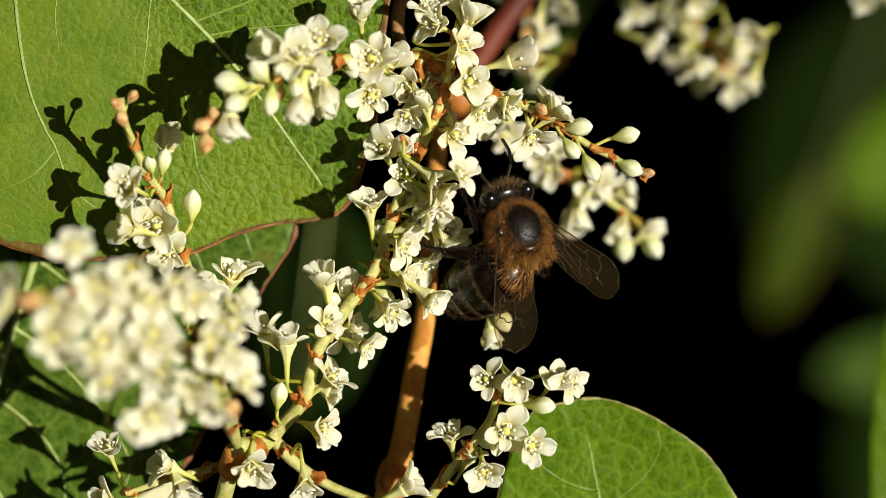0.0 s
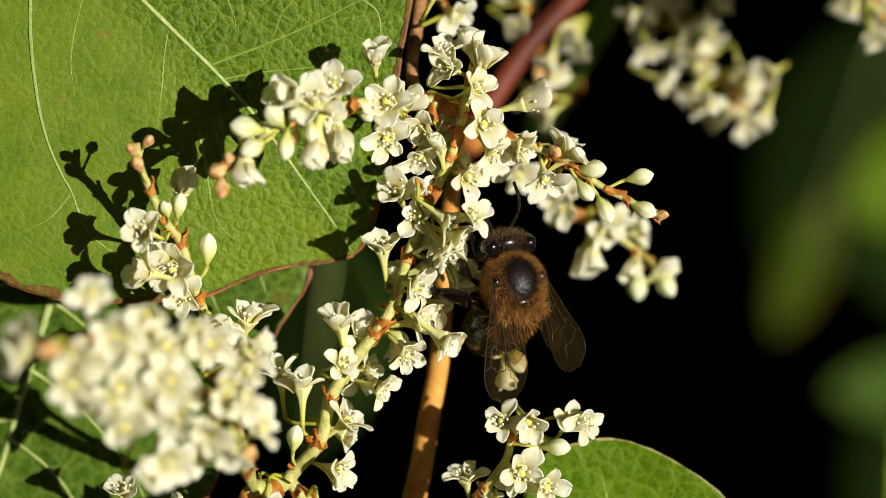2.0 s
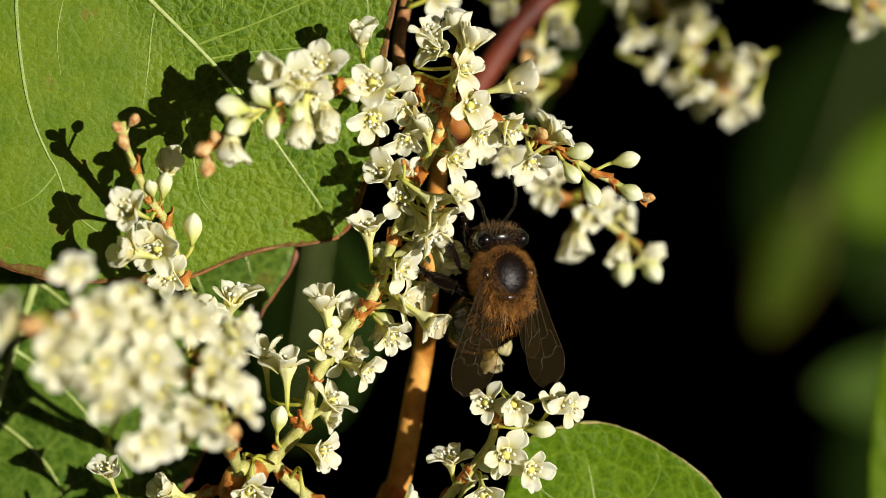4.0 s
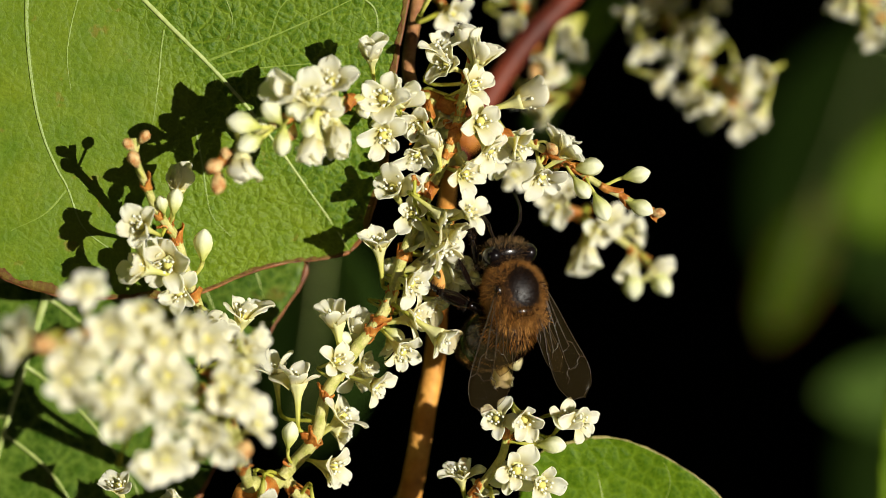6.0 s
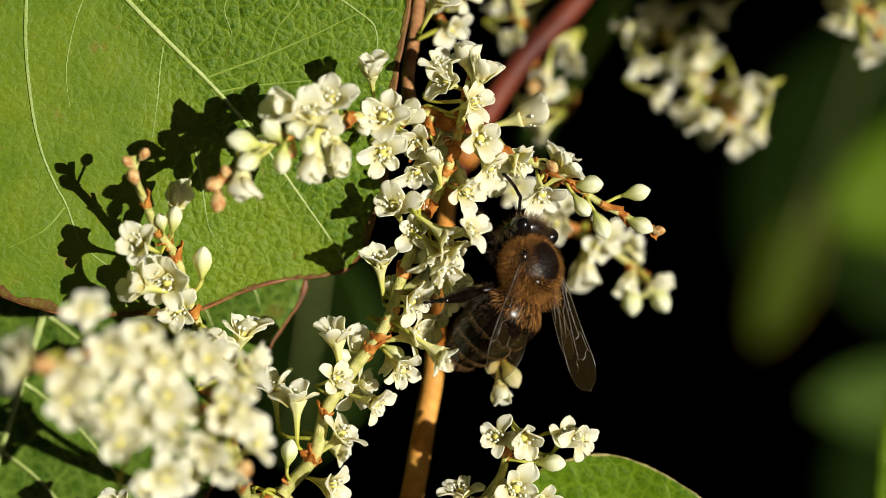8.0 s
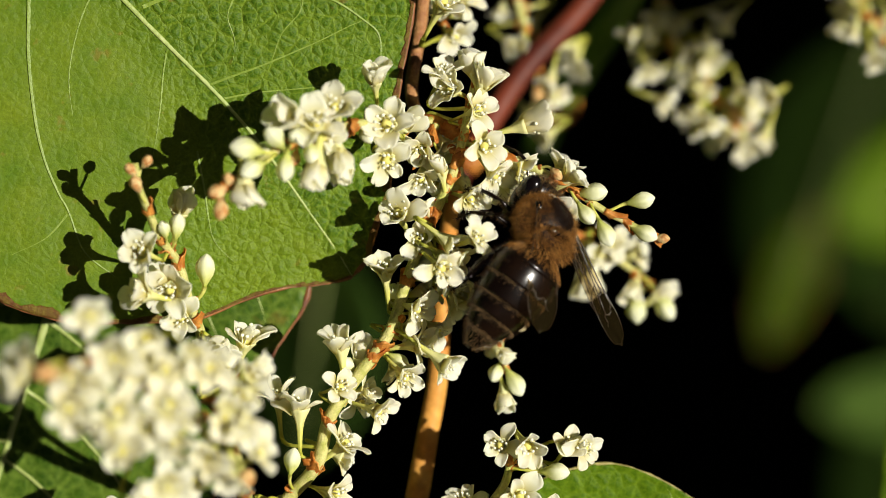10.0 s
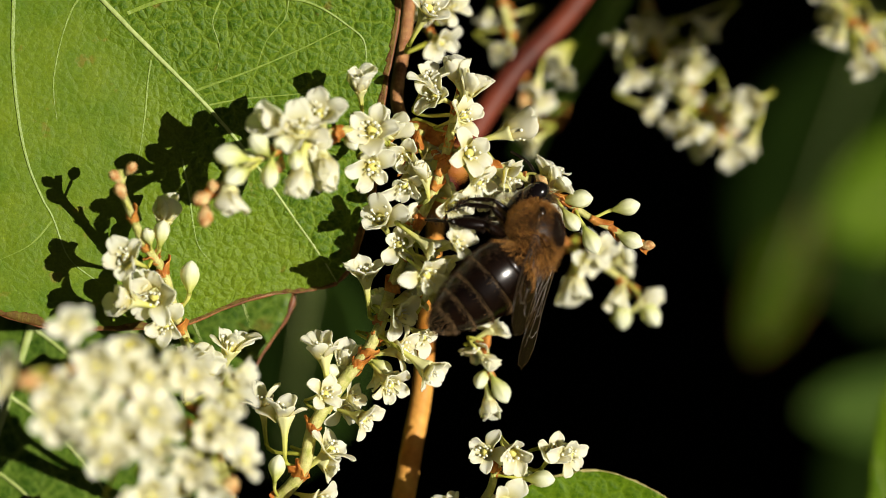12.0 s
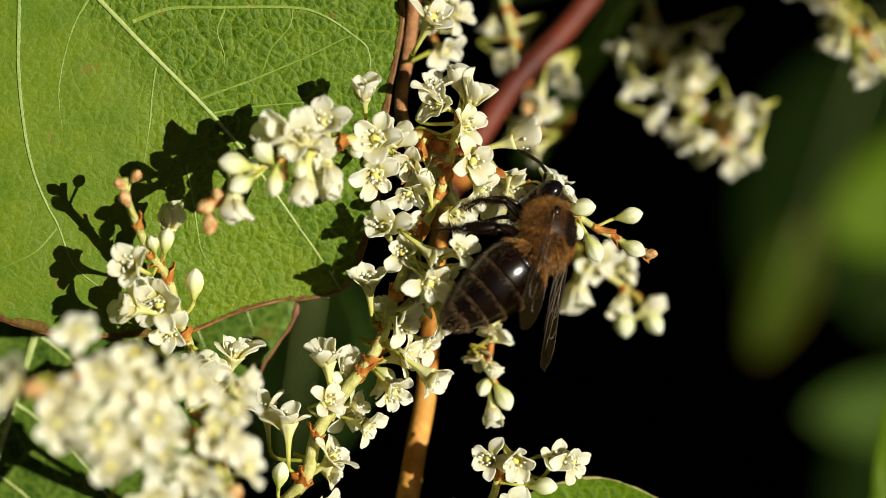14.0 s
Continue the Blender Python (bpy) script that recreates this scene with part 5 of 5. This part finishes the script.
def thicket(label, centre, size, count, seed, stems=40):
    """A dense stand of broad leaves, too many to count."""
    rnd = random.Random(seed)
    verts, faces = [], []
    for _ in range(count):
        v = Vector([rnd.uniform(-1, 1) for k in range(3)])
        if sum(abs(q) ** 2.6 for q in v) > 0.75 + 0.9 * noise.noise(v * 2.2 + Vector((seed, 0, 0))):
            continue
        c = Vector([centre[k] + v[k] * size[k] for k in range(3)])
        r = Euler((rnd.uniform(-0.8, 0.8), rnd.uniform(-0.8, 0.8), rnd.uniform(0, 6.28))).to_matrix()
        ln, wd, b = rnd.uniform(0.07, 0.12), rnd.uniform(0.03, 0.05), len(verts)
        for x, y, z in ((0, 0, 0), (0.25, 1, 0.1), (0.6, 0.8, 0.1), (1, 0, -0.15), (0.6, -0.8, 0.1), (0.25, -1, 0.1), (0.5, 0, 0)):
            verts.append(c + r @ Vector((x * ln, y * wd, z * ln * 0.5)))
        faces += [(b, b + 1, b + 6), (b + 1, b + 2, b + 6), (b + 2, b + 3, b + 6), (b + 3, b + 4, b + 6), (b + 4, b + 5, b + 6), (b + 5, b, b + 6)]
    for _ in range(stems):
        a = rnd.uniform(0, 6.28)
        x, y, b = centre[0] + math.cos(a) * size[0] * rnd.uniform(0.5, 0.8), centre[1] + math.sin(a) * size[1] * rnd.uniform(0.5, 0.8), len(verts)
        if abs(x) < 0.4:
            continue
        for z, r in ((-0.1, 0.012), (centre[2], 0.006)):
            verts += [Vector((x + math.cos(q) * r + z * 0.06, y + math.sin(q) * r, z)) for q in (0, 1.26, 2.51, 3.77, 5.03)]
        faces += [(b + q, b + (q + 1) % 5, b + 5 + (q + 1) % 5, b + 5 + q) for q in range(5)]
    me = bpy.data.meshes.new("thicket")
    me.from_pydata(verts, [], faces)
    me.materials.append(LEAF_LOW)
    return tagged(new("thicket", me), label, "foliage", "", "stuff")


# added beyond the right edge to keep sun off the background
thicket("knotweed thicket added at the right to cast shade", (1.40, 0.2, 0.58), (1.02, 1.1, 0.80), 20000, 5)
# added layer of leaves that blocks sun and sky from the soil
thicket("unseen leaf canopy added to darken the ground", (0, 2.0, 1.22), (2.4, 1.8, 0.24), 24000, 6, 160)

# added out of view: reflects yellow-green light and hides the left sky
thicket("unseen foliage added at the left to bounce green light", (-0.80, 0.1, 0.8), (0.42, 1.0, 0.9), 8000, 8)
# ---- what moves ----
def bee_at(u, v, w, heading, pitch, roll):
    """The bee's pose in the stand frame: heading in the stand's plane, head up towards the viewer, back turned to the right."""
    return Matrix.Translation(Vector((u, v, w)) * MM) @ pose(0, 0, 0, 0, 0, heading - 90) @ pose(0, 0, 0, pitch) @ pose(0, 0, 0, 0, roll)


def pointed(way, back, axis):
    """A turn whose y axis (times axis) goes the way and whose z axis keeps as near to back as it can."""
    y = Vector(way).normalized() * axis
    z = (Vector(back) - y * Vector(back).dot(y)).normalized()
    x = y.cross(z)
    return Matrix((x, y, z)).transposed().to_4x4()


# seconds; thorax; heading, pitch, roll
BEE = [
    (0, 5.95, -2.36, 2.20, 110, -14, 22),
    (0.5, 5.70, -2.99, 2.20, 120, -14, 18),
    (1, 4.73, -2.07, 2.20, 123, -14, 15),
    (1.5, 4.56, -2.15, 2.20, 118, -14, 17),
    (2, 4.62, -2.98, 2.20, 102, -12, 23),
    (2.5, 4.32, -3.18, 2.20, 99, -10, 25),
    (3, 4.84, -3.84, 2.20, 97, -10, 26),
    (5.5, 4.77, -3.83, 2.20, 99, -12, 27),
    (6.5, 5.33, -3.57, 2.20, 103, -12, 32),
    (7, 5.93, -2.86, 2.20, 99, -14, 37),
    (9.5, 6.14, 1.97, 3.00, 92, -42, 52),
    (10, 6.69, 2.65, 3.00, 97, -42, 52),
    (10.5, 6.84, 3.17, 3.00, 90, -42, 55),
    (11, 6.68, 2.41, 3.00, 83, -44, 58),
    (11.5, 6.88, 2.69, 3.00, 86, -44, 58),
    (12, 7.10, 2.63, 3.00, 77, -45, 60),
    (12.5, 7.84, 2.68, 3.00, 72, -45, 62),
    (13, 7.91, 2.78, 3.00, 77, -45, 64),
    (13.5, 7.76, 2.99, 3.00, 79, -45, 63),
    (14, 7.74, 3.36, 3.00, 74, -45, 62),
]
# seconds; the head's nod in degrees
NODS = [(0, -14), (3, -4), (7, -6), (9.5, -12), (11.5, -12), (12, -24), (14, -30)]
# seconds; the way of the hind, middle and fore foot on the bee's left, in the stand frame
STEPS = [
    (0, -0.95, 0.15, -0.2, -0.5, 0.85, -0.1, -0.4, 0.9, -0.2),
    (2, -0.9, 0.3, -0.3, -0.55, 0.8, -0.2, -0.3, 0.9, -0.2),
    (6.5, -0.85, 0.4, -0.3, -0.55, 0.8, -0.2, -0.3, 0.9, -0.2),
    (7, -0.97, 0.15, -0.2, -0.6, 0.75, -0.25, -0.4, 0.85, -0.25),
    (9.5, -0.9, -0.42, -0.1, -0.75, 0.4, -0.3, -0.6, 0.6, -0.3),
    (11, -0.9, -0.42, 0.0, -0.9, 0.15, -0.25, -0.85, 0.45, -0.2),
    (11.5, -0.9, -0.43, 0.0, -0.92, 0.1, -0.25, -0.85, 0.4, -0.2),
    (12, -0.97, 0.2, 0.05, -0.95, 0.2, -0.2, -0.95, 0.1, -0.2),
    (14, -1.0, 0.03, 0.05, -0.95, 0.2, -0.2, -1.0, 0.0, -0.2),
]
# seconds; how far the bee's weight pushes the flowers it clings to, in millimetres
PUSH = [(0, 0.1, -0.05), (1, 0.05, 0.08), (2, -0.03, 0.02), (3, -0.06, -0.02), (5.5, -0.03, 0.02), (6.5, 0, 0), (7, 0.03, 0.03), (9.5, 0.2, -0.03), (10, 0.25, 0), (10.5, 0.33, 0),
        (11, 0.07, 0.02), (11.5, 0.09, 0.06), (12, -0.1, 0.16), (12.5, -0.22, 0.17), (13, -0.2, 0.18), (14, -0.15, 0.19)]
# seconds; the way of the abdomen's tip, of the right and of the left wing's tip, in the stand frame
WAYS = [
    (0, -0.73, -0.41, -0.54, 0.66, -0.44, -0.60, 0.02, -0.97, -0.22),
    (0.5, -0.48, -0.28, -0.83, 0.58, -0.52, -0.62, 0.02, -0.97, -0.22),
    (1, -0.32, -0.42, -0.85, 0.58, -0.52, -0.62, 0.02, -0.97, -0.22),
    (1.5, -0.34, -0.32, -0.88, 0.45, -0.6, -0.66, 0, -0.97, -0.2),
    (2, -0.32, -0.30, -0.90, 0.4, -0.66, -0.64, -0.05, -0.97, -0.2),
    (2.5, -0.30, -0.30, -0.90, 0.36, -0.74, -0.56, -0.15, -0.97, -0.2),
    (3, -0.32, -0.34, -0.88, 0.28, -0.82, -0.5, -0.22, -0.96, -0.15),
    (5.5, -0.38, -0.38, -0.84, 0.36, -0.88, -0.3, -0.3, -0.94, -0.15),
    (6.5, -0.42, -0.42, -0.80, 0.48, -0.8, -0.36, -0.18, -0.97, -0.15),
    (7, -0.52, -0.46, -0.72, 0.36, -0.9, -0.25, -0.3, -0.93, -0.2),
    (9.5, -0.6, -0.78, 0.05, 0.42, -0.9, -0.08, -0.12, -0.94, 0.3),
    (10, -0.57, -0.8, 0.1, 0.44, -0.88, -0.1, -0.08, -0.94, 0.3),
    (10.5, -0.56, -0.82, 0.1, 0.25, -0.95, -0.1, -0.08, -0.95, 0.3),
    (11, -0.55, -0.83, 0.12, 0.04, -0.98, -0.1, -0.12, -0.95, 0.25),
    (11.5, -0.57, -0.81, 0.12, -0.06, -0.98, -0.1, -0.14, -0.95, 0.25),
    (12, -0.75, -0.64, 0.15, -0.25, -0.96, -0.15, -0.26, -0.9, 0.32),
    (12.5, -0.76, -0.62, 0.15, -0.27, -0.96, -0.15, -0.3, -0.88, 0.36),
    (13, -0.78, -0.6, 0.15, -0.27, -0.96, -0.15, -0.3, -0.88, 0.36),
    (13.5, -0.8, -0.58, 0.15, -0.25, -0.96, -0.15, -0.28, -0.89, 0.36),
    (14, -0.74, -0.66, 0.15, -0.15, -0.96, -0.15, -0.32, -0.86, 0.4),
]


def motions():
    turns = [(t, bee_at(*row)) for t, *row in BEE]
    walk(bee, [(t, STAND @ m) for t, m in turns])
    abdomen, right, left = [], [], []
    for (t, m), (_, ax, ay, az, rx, ry, rz, lx, ly, lz) in zip(turns, WAYS):
        inv, back = m.to_3x3().inverted(), m.to_3x3() @ Vector((0, 0, 1))
        for rows, way, sgn, ob in ((abdomen, (ax, ay, az), -1, bee_abdomen), (right, (rx, ry, rz), 1, bee_wings[1]), (left, (lx, ly, lz), 1, bee_wings[0])):
            rows.append((t, Matrix.Translation(ob.location) @ inv.to_4x4() @ pointed(way, back, sgn)))
    walk(bee_head, [(t, Matrix.Translation(bee_head.location) @ pose(0, 0, 0, a)) for t, a in NODS])
    feet = [(bee_legs[k], Vector(FEET[k]).normalized()) for k in (2, 1, 0)]
    frames = {t: m.to_3x3().inverted() for t, m in turns}
    for k, (ob, rest) in enumerate(feet):
        rows = []
        for t, *way in STEPS:
            want = (frames[t] @ Vector(way[3 * k:3 * k + 3])).normalized()
            rows.append((t, Matrix.Translation(ob.location) @ rest.rotation_difference(want).to_matrix().to_4x4()))
        walk(ob, rows)
    seat = Vector((-0.17, -0.41, 4.6)) - Vector(upright_at)
    swung = min((ob for ob in upright.children if ob.name.startswith("flower")), key=lambda ob: (ob.location / MM - seat).length)
    away = Vector((math.cos(radians(-65)), math.sin(radians(-65)), -0.10))
    face = swung.matrix_basis.copy()
    drop = Matrix.Translation(swung.location + Vector((-0.4, 0.3, -2.6)) * MM) @ aim(away)
    walk(swung, [(t, drop) for t in (0, 7.2)] + [(t, face) for t in (9.3, 14)])
    for ob in upright.children:
        if ob == swung:
            continue
        u, v = upright_at[0] + ob.location.x / MM, upright_at[1] + ob.location.y / MM
        if ob.name.startswith(("flower", "bud")) and -7.5 < v < 6.5 and u > -8:
            share_of = 1 - abs(v) / 9
            rest = ob.matrix_basis.copy()
            walk(ob, [(t, Matrix.Translation((x * share_of * MM, y * share_of * MM, 0)) @ rest) for t, x, y in PUSH])
    walk(bee_abdomen, abdomen), walk(bee_wings[1], right), walk(bee_wings[0], left)


motions()
